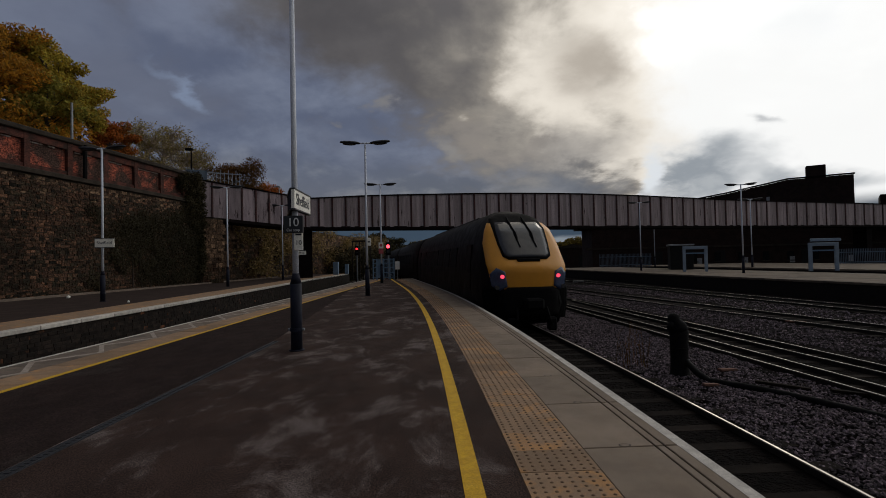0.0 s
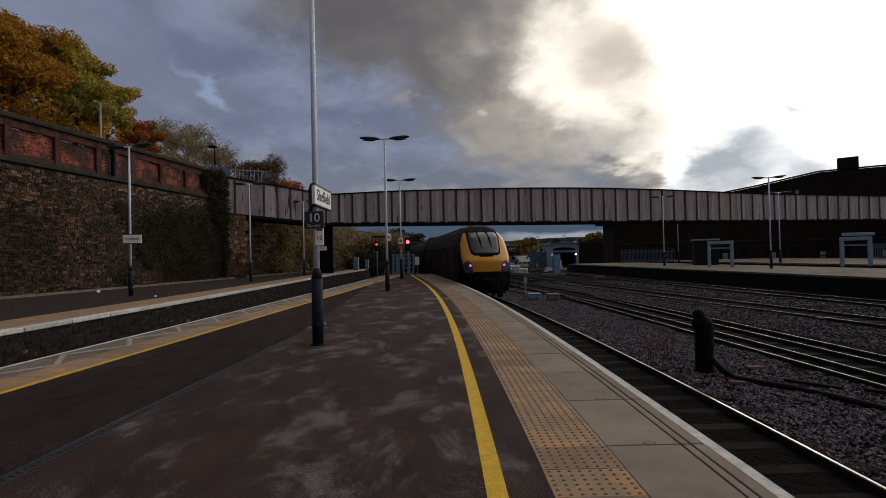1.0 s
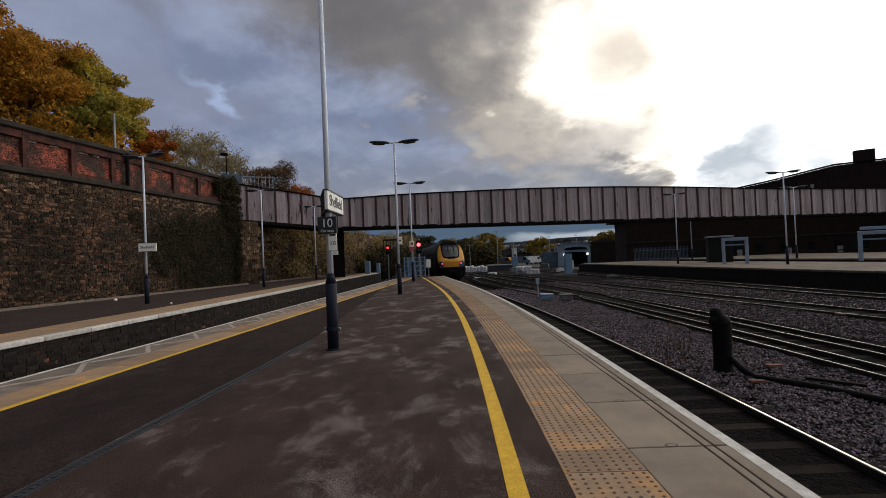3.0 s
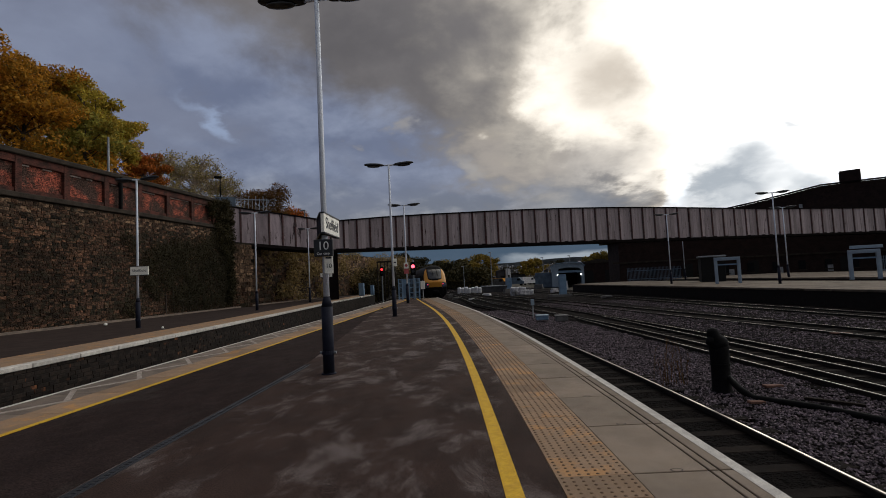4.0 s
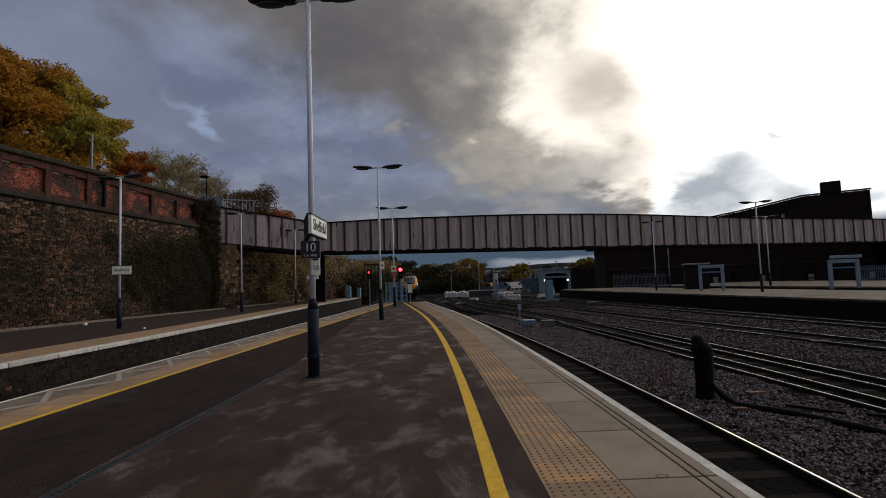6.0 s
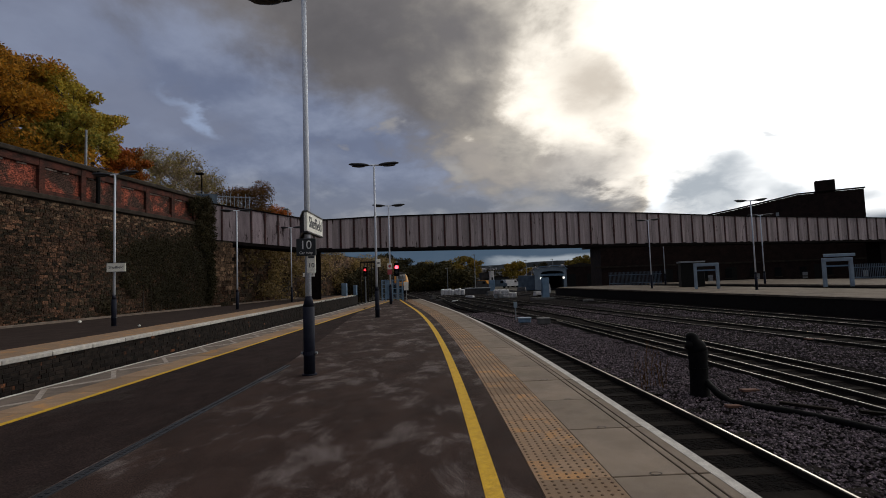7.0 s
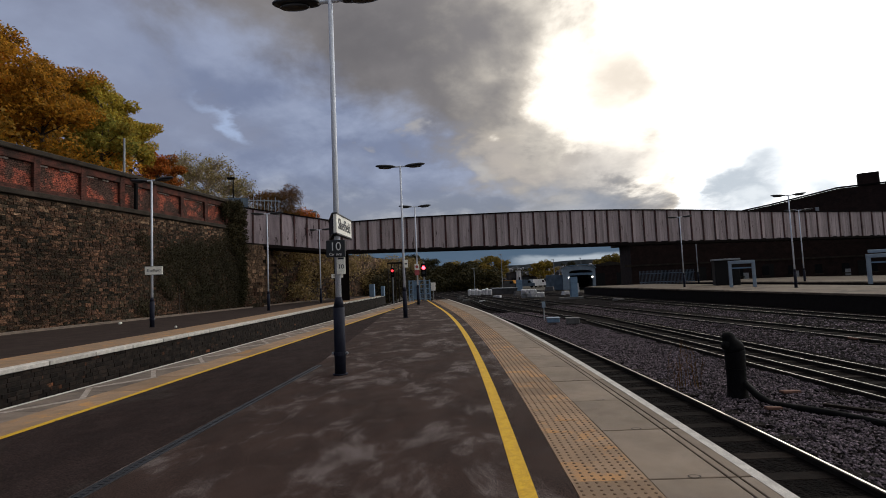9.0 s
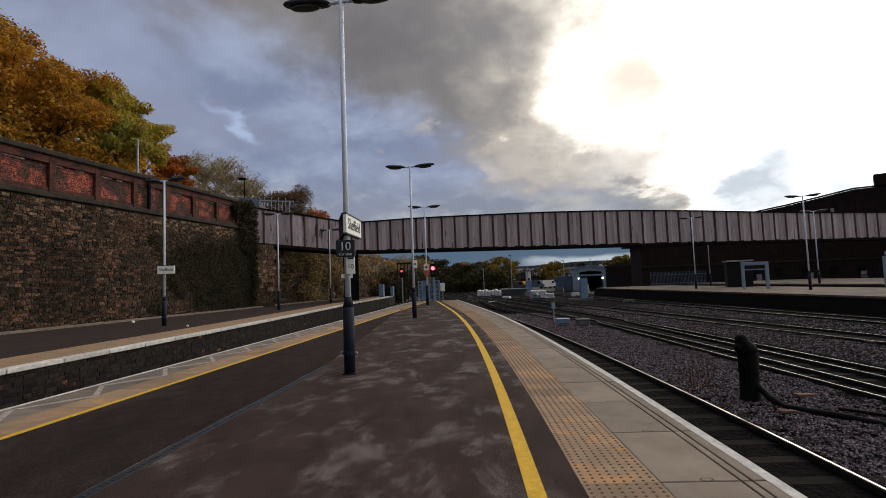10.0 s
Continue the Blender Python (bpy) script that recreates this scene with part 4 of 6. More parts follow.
# ---------------------------------------------------------------- lamps and signs
def lamp_meshes():
    H = 6.8
    bm = tube([(0, 0, 0.0), (0, 0, 0.02)], 0.13, 16)
    tube([(0, 0, 0.02), (0, 0, 1.17)], [0.098, 0.098], 16, bm)
    tube([(0, 0, 1.17), (0, 0, 1.35)], [0.098, 0.054], 16, bm)
    base = mesh_of("base_post", bm, NAVY, True)
    collar = mesh_of("collar", tube([(0, 0, 0.34), (0, 0, 0.40)], 0.11, 16), NAVY)
    bm = bmesh.new()
    for q in (-1, 1):
        tube([(q * 0.09, 0, 0.37), (q * 0.145, 0, 0.37)], 0.024, 8, bm)
    bolt = mesh_of("bolt", bm, GALV)
    pole = mesh_of("pole", tube([(0, 0, 1.30), (0, 0, 4.0), (0, 0, H)], [0.054, 0.048, 0.042], 14), POLE, True)
    arm = mesh_of("bracket", tube([(-0.24, 0, H - 0.03), (0.24, 0, H - 0.03)], 0.035, 10), POLE)
    bm = bmesh.new()
    bmesh.ops.create_uvsphere(bm, u_segments=20, v_segments=10, radius=1)
    for v in bm.verts:
        k = 1.0 if v.co.z > 0 else 0.55
        x = v.co.x
        v.co = Vector((0.47 * math.copysign(abs(x) ** 0.75, x), 0.155 * math.copysign(abs(v.co.y) ** 0.8, v.co.y), 0.085 * k * v.co.z + 0.015 * x))
    head = mesh_of("lamp_head", bm, HEAD, True)
    bm = bmesh.new()
    bmesh.ops.create_uvsphere(bm, u_segments=16, v_segments=6, radius=1)
    for v in bm.verts:
        v.co = Vector((0.30 * v.co.x, 0.12 * v.co.y, 0.045 * v.co.z - 0.03))
    lens = mesh_of("lamp_glass", bm, LENS, True)
    return base, collar, bolt, pole, arm, head, lens


LAMP = None


def lamp_post(x, y, turn=0.0, label="", z=0.0):
    base, collar, bolt, pole, arm, head, lens = LAMP
    ob = empty("platform_lamp", pose(x, y, z, 0, 0, turn), label, "lamp post", "platform lamps")
    piece("base_post", base, ob, pose(0, 0, 0))
    piece("collar", collar, ob, pose(0, 0, 0))
    piece("bolt", bolt, ob, pose(0, 0, 0))
    piece("pole", pole, ob, pose(0, 0, 0))
    piece("bracket", arm, ob, pose(0, 0, 0))
    for q in (-1, 1):
        h = piece("lamp_head", head, ob, pose(q * 0.66, 0, 6.80, 0, -3, 0 if q > 0 else 180))
        piece("lamp_glass", lens, h, pose(0.03, 0, -0.035))
    return ob


def name_sign(m, width, height, label, size, both=False):
    sg = empty("station_sign", m, label, "sign", "station signs")
    part("board", box(-width / 2, width / 2, -0.03, 0.03, -height / 2, height / 2, 0.008), SIGN, sg)
    bm = bmesh.new()
    for a in (-height / 2, height / 2 - 0.022):
        box(-width / 2 - 0.01, width / 2 + 0.01, -0.04, 0.04, a, a + 0.022, 0, bm)
    part("frame", bm, BLACK, sg)
    words("Sheffield", size * 1.12, INK, sg, pose(0, -0.034, 0, 90, 0, 0))
    return sg


def build_lamps():
    global LAMP
    LAMP = lamp_meshes()
    lamp_post(-2.51, 8.57, -4, "tall pale blue twin lamp post with a navy base, carrying signs")
    lamp_post(-3.28, 21.65, 0, "tall pale blue twin lamp post with navy base and notices")
    lamp_post(-4.14, 33.6, 4, "tall pale blue twin lamp post beside the blue gate")
    lamp_post(-14.94, 21.6, -6, "twin lamp post with a white name board, before the stone wall")
    for x, y in ((-14.6, 33.4), (-14.5, 44.6), (-16.6, 66.0)):
        lamp_post(x, y, 4, "slender twin lamp post on the platform below the wall")
    for x, y in ((23.0, 37.4), (30.3, 47.9), (19.8, 48.8), (26.8, 61.8), (33.5, 30.6)):
        lamp_post(x, y, -16, "twin lamp post on the pale platform across the tracks")
    # boards on the first post
    name_sign(pose(-2.46, 8.80, 2.62, 0, 0, 92), 1.15, 0.37, "white station name board on black frame, on the lamp post", 0.25)
    sg = empty("station_sign", pose(-2.66, 8.82, 2.62, 0, 0, 110), "dark back of a second name board on the lamp post", "sign", "station signs")
    part("board", box(-0.56, 0.56, -0.03, 0.03, -0.185, 0.185, 0.008), NAVY, sg)
    for a in (-0.185, 0.163):
        part("frame", box(-0.57, 0.57, -0.045, 0.045, a, a + 0.022), BLACK, sg)
    sg = empty("platform_number", pose(-2.50, 8.46, 2.20), "black sign with a white platform number below the name board", "sign")
    part("board", box(-0.17, 0.17, -0.03, 0.02, -0.15, 0.15, 0.01), BLACK, sg)
    words("10", 0.21, LETTER, sg, pose(0, -0.034, 0.03, 90, 0, 0))
    words("Car stop", 0.065, LETTER, sg, pose(0, -0.034, -0.10, 90, 0, 0))
    sg = empty("stop_marker", pose(-2.43, 8.50, 1.92, 0, 0, 12), "small white upright plate with a black number on the post", "sign")
    part("board", box(-0.075, 0.075, -0.02, 0.02, -0.17, 0.17, 0.006), SIGN, sg)
    words("10", 0.11, INK, sg, pose(0, -0.023, -0.04, 90, 0, 0))
    part("heading", box(-0.05, 0.05, -0.024, -0.019, 0.09, 0.12), INK, sg)
    # west platform name board
    name_sign(pose(-14.78, 21.50, 2.58, 0, 0, 16), 0.74, 0.42, "white station name board on a slim lamp post", 0.155)
    # notices on the further posts
    sg = empty("notice", pose(-3.17, 21.55, 2.38, 0, 0, 14), "small white notice on the lamp post", "sign")
    part("board", box(-0.09, 0.09, -0.02, 0.02, -0.17, 0.17, 0.005), SIGN, sg)
    part("printing", box(-0.05, 0.05, -0.024, -0.019, -0.03, 0.03), INK, sg)
    sg = empty("warning_notice", pose(-4.14, 33.48, 2.42, 0, 0, 6), "white and red warning notice on the lamp post", "sign")
    part("board", box(-0.16, 0.16, -0.02, 0.02, -0.04, 0.36, 0.005), SIGN, sg)
    part("lower_board", box(-0.16, 0.16, -0.02, 0.02, -0.40, -0.05, 0.005), PINK, sg)
    bm = tube([(0, -0.03, 0.17), (0, -0.022, 0.17)], 0.10, 16)
    part("printing", bm, PINK, sg)
    name_sign(pose(-13.5, 46.6, 2.45, 0, 0, 10), 1.1, 0.42, "small white name board under the footbridge", 0.2)


# ---------------------------------------------------------------- signals, gate, trackside things
def signal(x, y, z, label, light, r=0.12, hood=True, base=-0.9):
    sg = empty("railway_signal", pose(x, y, 0), label, "signal", "signals")
    part("mast", tube([(0, 0.12, base), (0, 0.12, z + 0.5)], 0.07, 10), GALV, sg)
    bm = box(-0.22, 0.22, 0, 0.14, z - 0.75, z + 0.35, 0.05)
    part("backboard", bm, IRON, sg)
    part("lamp", tube([(0, -0.02, z), (0, 0.02, z)], r, 20), light, sg)
    for k in (-0.42,):
        part("lens", tube([(0, -0.02, z + k), (0, 0.02, z + k)], r * 0.8, 16), BLACK, sg)
    if hood:
        bm = bmesh.new()
        for a in range(13):
            q = math.pi * a / 12
            box(0.155 * math.cos(q) - 0.02, 0.155 * math.cos(q) + 0.02, -0.2, 0.0, z + 0.155 * math.sin(q) - 0.012, z + 0.155 * math.sin(q) + 0.012, 0, bm)
        part("hood", bm, IRON, sg)
    return sg


def build_gate():
    g = empty("platform_gate", pose(-4.73, 39.6, 0, 0, 0, 4), "blue grey steel mesh gate closing the platform end", "gate")
    for x in (-0.83, -0.55, 0.0, 0.5, 0.83):
        part("post", box(x - 0.05, x + 0.05, -0.05, 0.05, 0, 1.7, 0.01), STEEL_BLUE, g)
    for z in (0.15, 0.55, 0.95, 1.3, 1.62):
        part("rail", box(-0.83, 0.83, -0.03, 0.03, z, z + 0.06), STEEL_BLUE, g)
    bm = bmesh.new()
    for k in range(17):
        x = -0.8 + k * 0.1
        box(x, x + 0.02, -0.01, 0.01, 0.1, 1.65, 0, bm)
    part("bars", bm, STEEL_BLUE, g)
    part("panel", box(-0.5, 0.05, 0.03, 0.06, 0.2, 1.6), STEEL_BLUE, g)
    sg = empty("gate_notice", pose(-3.62, 39.7, 0), "small pale notice board on a post by the gate", "sign")
    part("post", tube([(0, 0, 0), (0, 0, 1.5)], 0.035, 8), GALV, sg)
    part("board", box(-0.18, 0.18, -0.05, -0.02, 0.8, 1.45, 0.01), SIGN, sg)
    signal(-4.45, 40.6, 2.72, "railway signal showing red at the platform end", RED_LIGHT, 0.16)
    signal(-9.75, 56.0, 2.95, "far railway signal showing red over the bay track", RED_DIM, 0.13)
    # lattice stair-like ironwork behind the bay
    t = empty("relay_frame", pose(-10.6, 58.0, -1.0), "rusty lattice frame with upright bars beside the line", "frame")
    for k in range(6):
        part("upright", box(k * 0.42 - 0.05, k * 0.42 + 0.05, -0.05, 0.05, 0, 4.9, 0.01), RAIL_RUST, t)
    part("crossbar", box(-0.1, 2.2, -0.06, 0.06, 4.8, 5.0), RAIL_RUST, t)
    for x, y, w, h in ((-12.6, 58, 0.6, 1.5), (-11.7, 60, 0.4, 1.2)):
        c = empty("equipment_cabinet", pose(x, y, 0), "blue grey steel equipment cabinet", "cabinet", "cabinets")
        part("body", box(-w / 2, w / 2, -0.25, 0.25, 0, h, 0.02), STEEL_BLUE, c)
        part("door", box(-w / 2 + 0.04, w / 2 - 0.04, -0.28, -0.25, 0.08, h - 0.08, 0.01), STEEL_BLUE, c)


def build_trackside():
    # iron column with its pipe
    c = empty("iron_column", pose(4.93, 10.15, -1.02), "stout black cast iron column with a cap, beside the track", "column")
    bm = tube([(0, 0, 0), (0, 0, 0.06), (0.0, 0, 0.12), (0, 0, 0.45), (0, 0, 0.85), (0, 0, 0.98), (0, 0, 1.02)], [0.25, 0.22, 0.185, 0.172, 0.178, 0.19, 0.17], 18)
    part("body", bm, IRON, c, smooth=True)
    bm = tube([(0, 0, 0.98), (-0.02, 0, 1.06), (-0.06, 0, 1.13), (-0.09, 0, 1.19), (-0.10, 0, 1.27), (-0.10, 0, 1.32), (-0.10, 0, 1.345)], [0.192, 0.18, 0.145, 0.122, 0.115, 0.08, 0.02], 18)
    part("cap", bm, IRON, c, smooth=True)
    part("spout", tube([(-0.12, -0.03, 1.14), (-0.20, -0.06, 1.08), (-0.23, -0.07, 1.02)], [0.08, 0.07, 0.05], 10), IRON, c, smooth=True)
    part("rib", tube([(0, 0, 0.60), (0, 0, 0.64)], 0.186, 18), IRON, c)
    for k, (x, y, l, w, t, lab) in enumerate(((5.02, 9.15, 0.30, 0.09, 8, "short pink-brown timber offcut on the ballast"), (6.0, 10.3, 0.42, 0.12, 16, "short pink-brown timber offcut on the ballast"),
                                              (6.25, 9.0, 0.85, 0.10, -28, "dark broken plank on the ballast"), (7.1, 8.4, 0.7, 0.12, -20, "dark broken plank on the ballast"),
                                              (12.4, 17.2, 0.7, 0.2, 10, "pale timber offcut between the tracks"))):
        o = empty("timber_offcut", pose(x, y, -0.93, 0, 4, t), lab, "plank", "timber offcuts")
        part("plank", box(-l / 2, l / 2, -w / 2, w / 2, 0.0, 0.05, 0.008), SLEEPER if "dark" in lab else OFFCUT, o)
    p = empty("cable_pipe", pose(4.93, 10.15, -0.98), "thick black hose lying across the ballast", "pipe")
    part("hose", tube([(0.08, -0.10, 0.34), (0.14, -0.42, 0.16), (0.24, -0.66, 0.06), (0.50, -0.92, 0.05), (0.80, -1.25, 0.05), (1.05, -1.68, 0.05), (1.30, -2.2, 0.05), (1.65, -3.0, 0.04), (2.1, -4.1, 0.03)], 0.065, 10), IRON, p, smooth=True)
    w = empty("weeds", pose(4.45, 10.9, -1.0), "dry brown weed stalks in the ballast", "weeds")
    bm = bmesh.new()
    for k in range(18):
        x, y, h = random.uniform(-0.55, 0.3), random.uniform(-0.4, 0.4), random.uniform(0.4, 1.15)
        dx, dy = random.uniform(-0.12, 0.12), random.uniform(-0.12, 0.12)
        tube([(x, y, 0), (x + dx * 0.4, y + dy * 0.4, h * 0.6), (x + dx, y + dy, h)], [0.006, 0.004, 0.002], 4, bm)
        for q in range(5):
            z = h * random.uniform(0.4, 0.95)
            tube([(x + dx * z / h, y + dy * z / h, z), (x + dx + random.uniform(-0.1, 0.1), y + dy + random.uniform(-0.1, 0.1), z + 0.12)], [0.003, 0.002], 3, bm)
    part("stalks", bm, LEAF_RUST, w)
    for x, y, lab in ((3.82, 26.2, "small pale blue trackside box on short legs"), (4.72, 25.6, "small grey concrete trackside box")):
        b = empty("trackside_box", pose(x, y, -0.90), lab, "box", "trackside boxes")
        blue = "blue" in lab
        part("body", box(-0.32 if blue else -0.30, 0.30, -0.22, 0.22, 0.05 if blue else 0.0, 0.26, 0.03), STEEL_BLUE if blue else CONCRETE, b)
        part("lid", box(-0.35, 0.34, -0.25, 0.25, 0.26, 0.32, 0.02), SHED if blue else CONCRETE, b)
    m = empty("marker_post", pose(3.75, 29.2, -1.0), "short white marker post with a small board", "post")
    part("post", tube([(0, 0, 0), (0, 0, 0.9)], 0.04, 8), GALV, m)
    part("board", box(-0.10, 0.10, -0.05, 0.0, 0.75, 1.1, 0.01), SHED, m)
    # stores in the station throat
    st = empty("wrapped_stack", pose(0.6, 80, -1.2, 0, 0, -4), "long stack wrapped in white sheeting", "stack")
    for k in range(7):
        part("bale", box(k * 0.55 - 2.2, k * 0.55 - 1.67, -0.9, 0.9, 0, 1.15 + random.uniform(-0.12, 0.12), 0.12), WRAP, st)
    gs = empty("steel_skip", pose(4.5, 80, -1.2, 0, 0, -4), "dark grey steel skip beside the wrapped stack", "skip")
    part("body", prism([(-2.0, 0), (1.6, 0), (1.9, 1.15), (-2.2, 1.15)], 1.8), YARD_GREY, gs)
    part("rim", box(-2.25, 1.95, -0.05, 1.85, 1.1, 1.22), GALV, gs)
    bags = empty("sack_pile", pose(6.8, 62, -1.0), "heap of white bulk sacks on the ballast", "sacks")
    for k in range(8):
        bm = bmesh.new()
        bmesh.ops.create_cube(bm, size=0.78)
        bmesh.ops.subdivide_edges(bm, edges=bm.edges[:], cuts=3, use_grid_fill=True)
        for v in bm.verts:
            v.co += noise.noise_vector(v.co * 3.5 + Vector((k * 3, 0, 0))) * 0.17
            v.co.z = max(v.co.z * 0.8, -0.28)
        part("sack", bm, WRAP, bags, smooth=True, at=pose(-1.0 + (k % 5) * 0.5, random.uniform(-0.3, 0.3), 0.3 + 0.42 * (k // 5)))
    cab = empty("equipment_cabinet", pose(10.3, 54, -1.0), "tall blue grey equipment cabinet among the tracks", "cabinet", "cabinets")
    part("body", box(-0.38, 0.38, -0.3, 0.3, 0, 2.4, 0.02), STEEL_BLUE, cab)
    part("door", box(-0.33, 0.33, -0.33, -0.3, 0.1, 1.9, 0.01), STEEL_BLUE, cab)
    part("plinth", box(-1.6, 0.9, -0.4, 0.4, -0.2, 0.25, 0.02), CONCRETE, cab)
    cab = empty("equipment_cabinet", pose(7.0, 84, -1.2), "tall blue grey equipment cabinet among the tracks", "cabinet", "cabinets")
    part("body", box(-0.5, 0.5, -0.4, 0.4, 0, 2.4, 0.02), STEEL_BLUE, cab)
    part("door", box(-0.42, 0.42, -0.43, -0.4, 0.1, 2.3, 0.01), STEEL_BLUE, cab)
    # stacked concrete troughing and timbers about the junction
    for k, (x, y, w, h) in enumerate(((2.5, 66, 1.2, 0.35), (-1.5, 60, 0.9, 0.25), (8.3, 70, 1.0, 0.3), (11.5, 66, 1.0, 0.6), (9.3, 78, 1.2, 0.6), (12.6, 88, 1.6, 0.8),
                                      (0.4, 56, 0.8, 0.2), (13.0, 47, 1.1, 0.3), (6.0, 72, 1.8, 0.7), (14.6, 75, 1.0, 1.4), (3.0, 90, 1.6, 1.0), (-2.4, 66, 0.7, 0.5))):
        b = empty("concrete_stack", pose(x, y, -1.05, 0, 0, k * 37 % 60 - 30), "small stack of pale concrete troughing by the line", "stack", "concrete stacks")
        for q in range(3):
            part("block", box(-w / 2 + 0.06 * q, w / 2 - 0.04 * q, -0.3, 0.3, q * h / 3 + 0.0, (q + 1) * h / 3 - 0.01, 0.01), CONCRETE if k % 3 else WRAP, b)
    # arched shed over a siding
    sh = empty("arched_shed", pose(20.0, 97.5, -1.2, 0, 0, -9), "pale blue clad shed with a dark arched opening", "shed")
    outer = [(-3.3, 0), (-3.3, 3.9), (-2.4, 4.45), (0, 4.7), (2.3, 4.5), (2.9, 4.0), (2.9, 0)]
    inner = [(2.35, 0), (2.35, 3.3), (1.9, 3.65), (0, 3.8), (-1.7, 3.65), (-2.0, 3.4), (-2.0, 0)]
    part("front", prism(outer + inner, 14), SHED, sh)
    part("back", prism(outer, 0.2), DARK, sh, at=pose(0, 13.5, 0))
    part("roof_edge", prism([(-3.5, 3.85), (-2.45, 4.5), (0, 4.76), (2.35, 4.56), (3.1, 3.95), (3.1, 4.1), (2.4, 4.7), (0, 4.9), (-2.5, 4.64), (-3.5, 4.0)], 0.5), STEEL_BLUE, sh, at=pose(0, -0.3, 0))
    part("lintel", box(-2.0, 2.35, 0.4, 0.6, 2.75, 3.2, 0.03), STEEL_BLUE, sh)
    part("side_wall", box(-6.6, -3.3, 1.0, 12, 0, 3.0, 0.04), YARD_BLUE, sh)
    part("floor", box(-2.0, 2.35, 1, 13, 0.02, 0.1), DARK, sh)
    for x in (-2.1, 2.3):
        part("lamp", box(x - 0.16, x + 0.16, -0.1, 0.0, 2.2, 2.5, 0.03), WHITE_LIGHT, sh)


def yard_building(x, y, w, d, h, wall, roof, label, turn=0.0, doors=2):
    b = empty("yard_building", pose(x, y, -1.3, 0, 0, turn), label, "building", "yard buildings")
    part("wall", box(-w / 2, w / 2, 0, d, 0, h, 0.03), wall, b)
    part("roof", prism([(-w / 2 - 0.2, h), (w / 2 + 0.2, h), (0, h + w * 0.10)], d + 0.4), roof, b, at=pose(0, -0.2, 0))
    for k in range(doors):
        c = -w / 2 + w * (k + 0.5) / doors
        part("door", box(c - w * 0.12 / doors * 2, c + w * 0.12 / doors * 2, -0.06, 0, 0.05, h * 0.62), DARK, b)
    return b


def parked_van(x, y, turn, paint, label):
    v = empty("van", pose(x, y, -1.25, 0, 0, turn), label, "van", "parked vans")
    part("body", prism([(-2.4, 0.45), (2.3, 0.45), (2.4, 1.15), (1.75, 1.35), (1.15, 2.15), (-2.4, 2.2)], 1.9), paint, v, at=pose(0, -0.95, 0))
    part("side_glass", box(0.55, 1.3, -0.97, -0.94, 1.35, 1.9), GLASS, v)
    for q in (-1.5, 1.5):
        for k in (-0.9, 0.72):
            part("wheel", tube([(q, k, 0.34), (q, k + 0.2, 0.34)], 0.34, 12), TRAIN_BLACK, v)
    return v


def build_yard():
    yard_building(10.4, 142, 2.6, 4, 4.4, YARD_GREY, CAP, "narrow grey yard building beyond the junction", 8, 1)
    yard_building(11.9, 141, 1.2, 2, 4.9, WRAP, CAP, "narrow white cabin beside the grey yard building", 8, 1)
    yard_building(22.5, 146, 5.5, 6, 2.4, YARD_BLUE, YARD_GREY, "low dull blue yard shed beyond the junction", -6, 3)
    yard_building(28.5, 150, 4.0, 6, 2.2, YARD_BLUE, GALV, "small dull blue yard shed", 4, 1)
    yard_building(3.5, 160, 12, 8, 2.4, YARD_GREY, CAP, "low sooty yard building", 10, 3)
    yard_building(34.0, 128, 11, 8, 5.0, DARK_BRICK, CAP, "dark brick building beside the shed", -12, 2)
    yard_building(16.5, 170, 8, 6, 3.0, YARD_GREY, CAP, "sooty grey yard building", 3, 3)
    for x, y, t, p, lab in ((7.5, 128, 12, YARD_GREY, "dark grey van parked in the yard"), (12.8, 132, -8, YARD_BLUE, "dull blue van parked in the yard"),
                            (16.6, 136, 30, WRAP, "white van parked in the yard"), (19.0, 139, -20, YARD_GREY, "dark grey van parked in the yard"),
                            (9.4, 141, -30, TRAIN_YELLOW, "yellow van parked in the yard")):
        parked_van(x, y, t, p, lab)
    # slim masts standing over the throat
    for x, y, h in ((4.6, 92, 7.2), (17.0, 110, 6.4), (8.6, 104, 5.2), (24.6, 118, 6.8), (-0.6, 98, 5.0)):
        m = empty("yard_mast", pose(x, y, -1.25), "slim grey lamp mast in the yard", "mast", "yard masts")
        part("shaft", tube([(0, 0, 0), (0, 0, h)], [0.09, 0.05], 8), GALV, m)
        part("lantern", box(-0.45, 0.12, -0.12, 0.12, h - 0.05, h + 0.1, 0.03), GALV, m)


def build_east_things():
    for x, y, hood in ((22.05, 42.7, False), (29.75, 38.2, True)):
        s = empty("shelter_frame", pose(x, y, 0, 0, 0, -20), "pale blue steel portal frame of a platform shelter", "shelter", "shelter frames")
        for q in (-0.85, 0.85):
            part("leg", box(q - 0.12, q + 0.12, -0.12, 0.12, 0, 2.15, 0.02), SHED, s)
        part("lintel", box(-0.97, 0.97, -0.13, 0.13, 1.95, 2.22, 0.02), SHED, s)
        part("crossbar", box(-0.8, 0.8, -0.03, 0.03, 1.55, 1.66), STEEL_BLUE, s)
        if hood:
            part("sign_box", box(-0.7, 1.25, 0.2, 0.5, 2.32, 2.55, 0.02), SHED, s)
    k = empty("kiosk", pose(24.3, 49.0, 0, 0, 0, -18), "dark boxy kiosk on the far platform", "kiosk")
    part("body", box(-1.35, 0.75, 0, 2.2, 0, 2.4, 0.03), DARK, k)
    part("roof", box(-1.45, 0.85, -0.15, 2.3, 2.4, 2.55, 0.02), GALV, k)


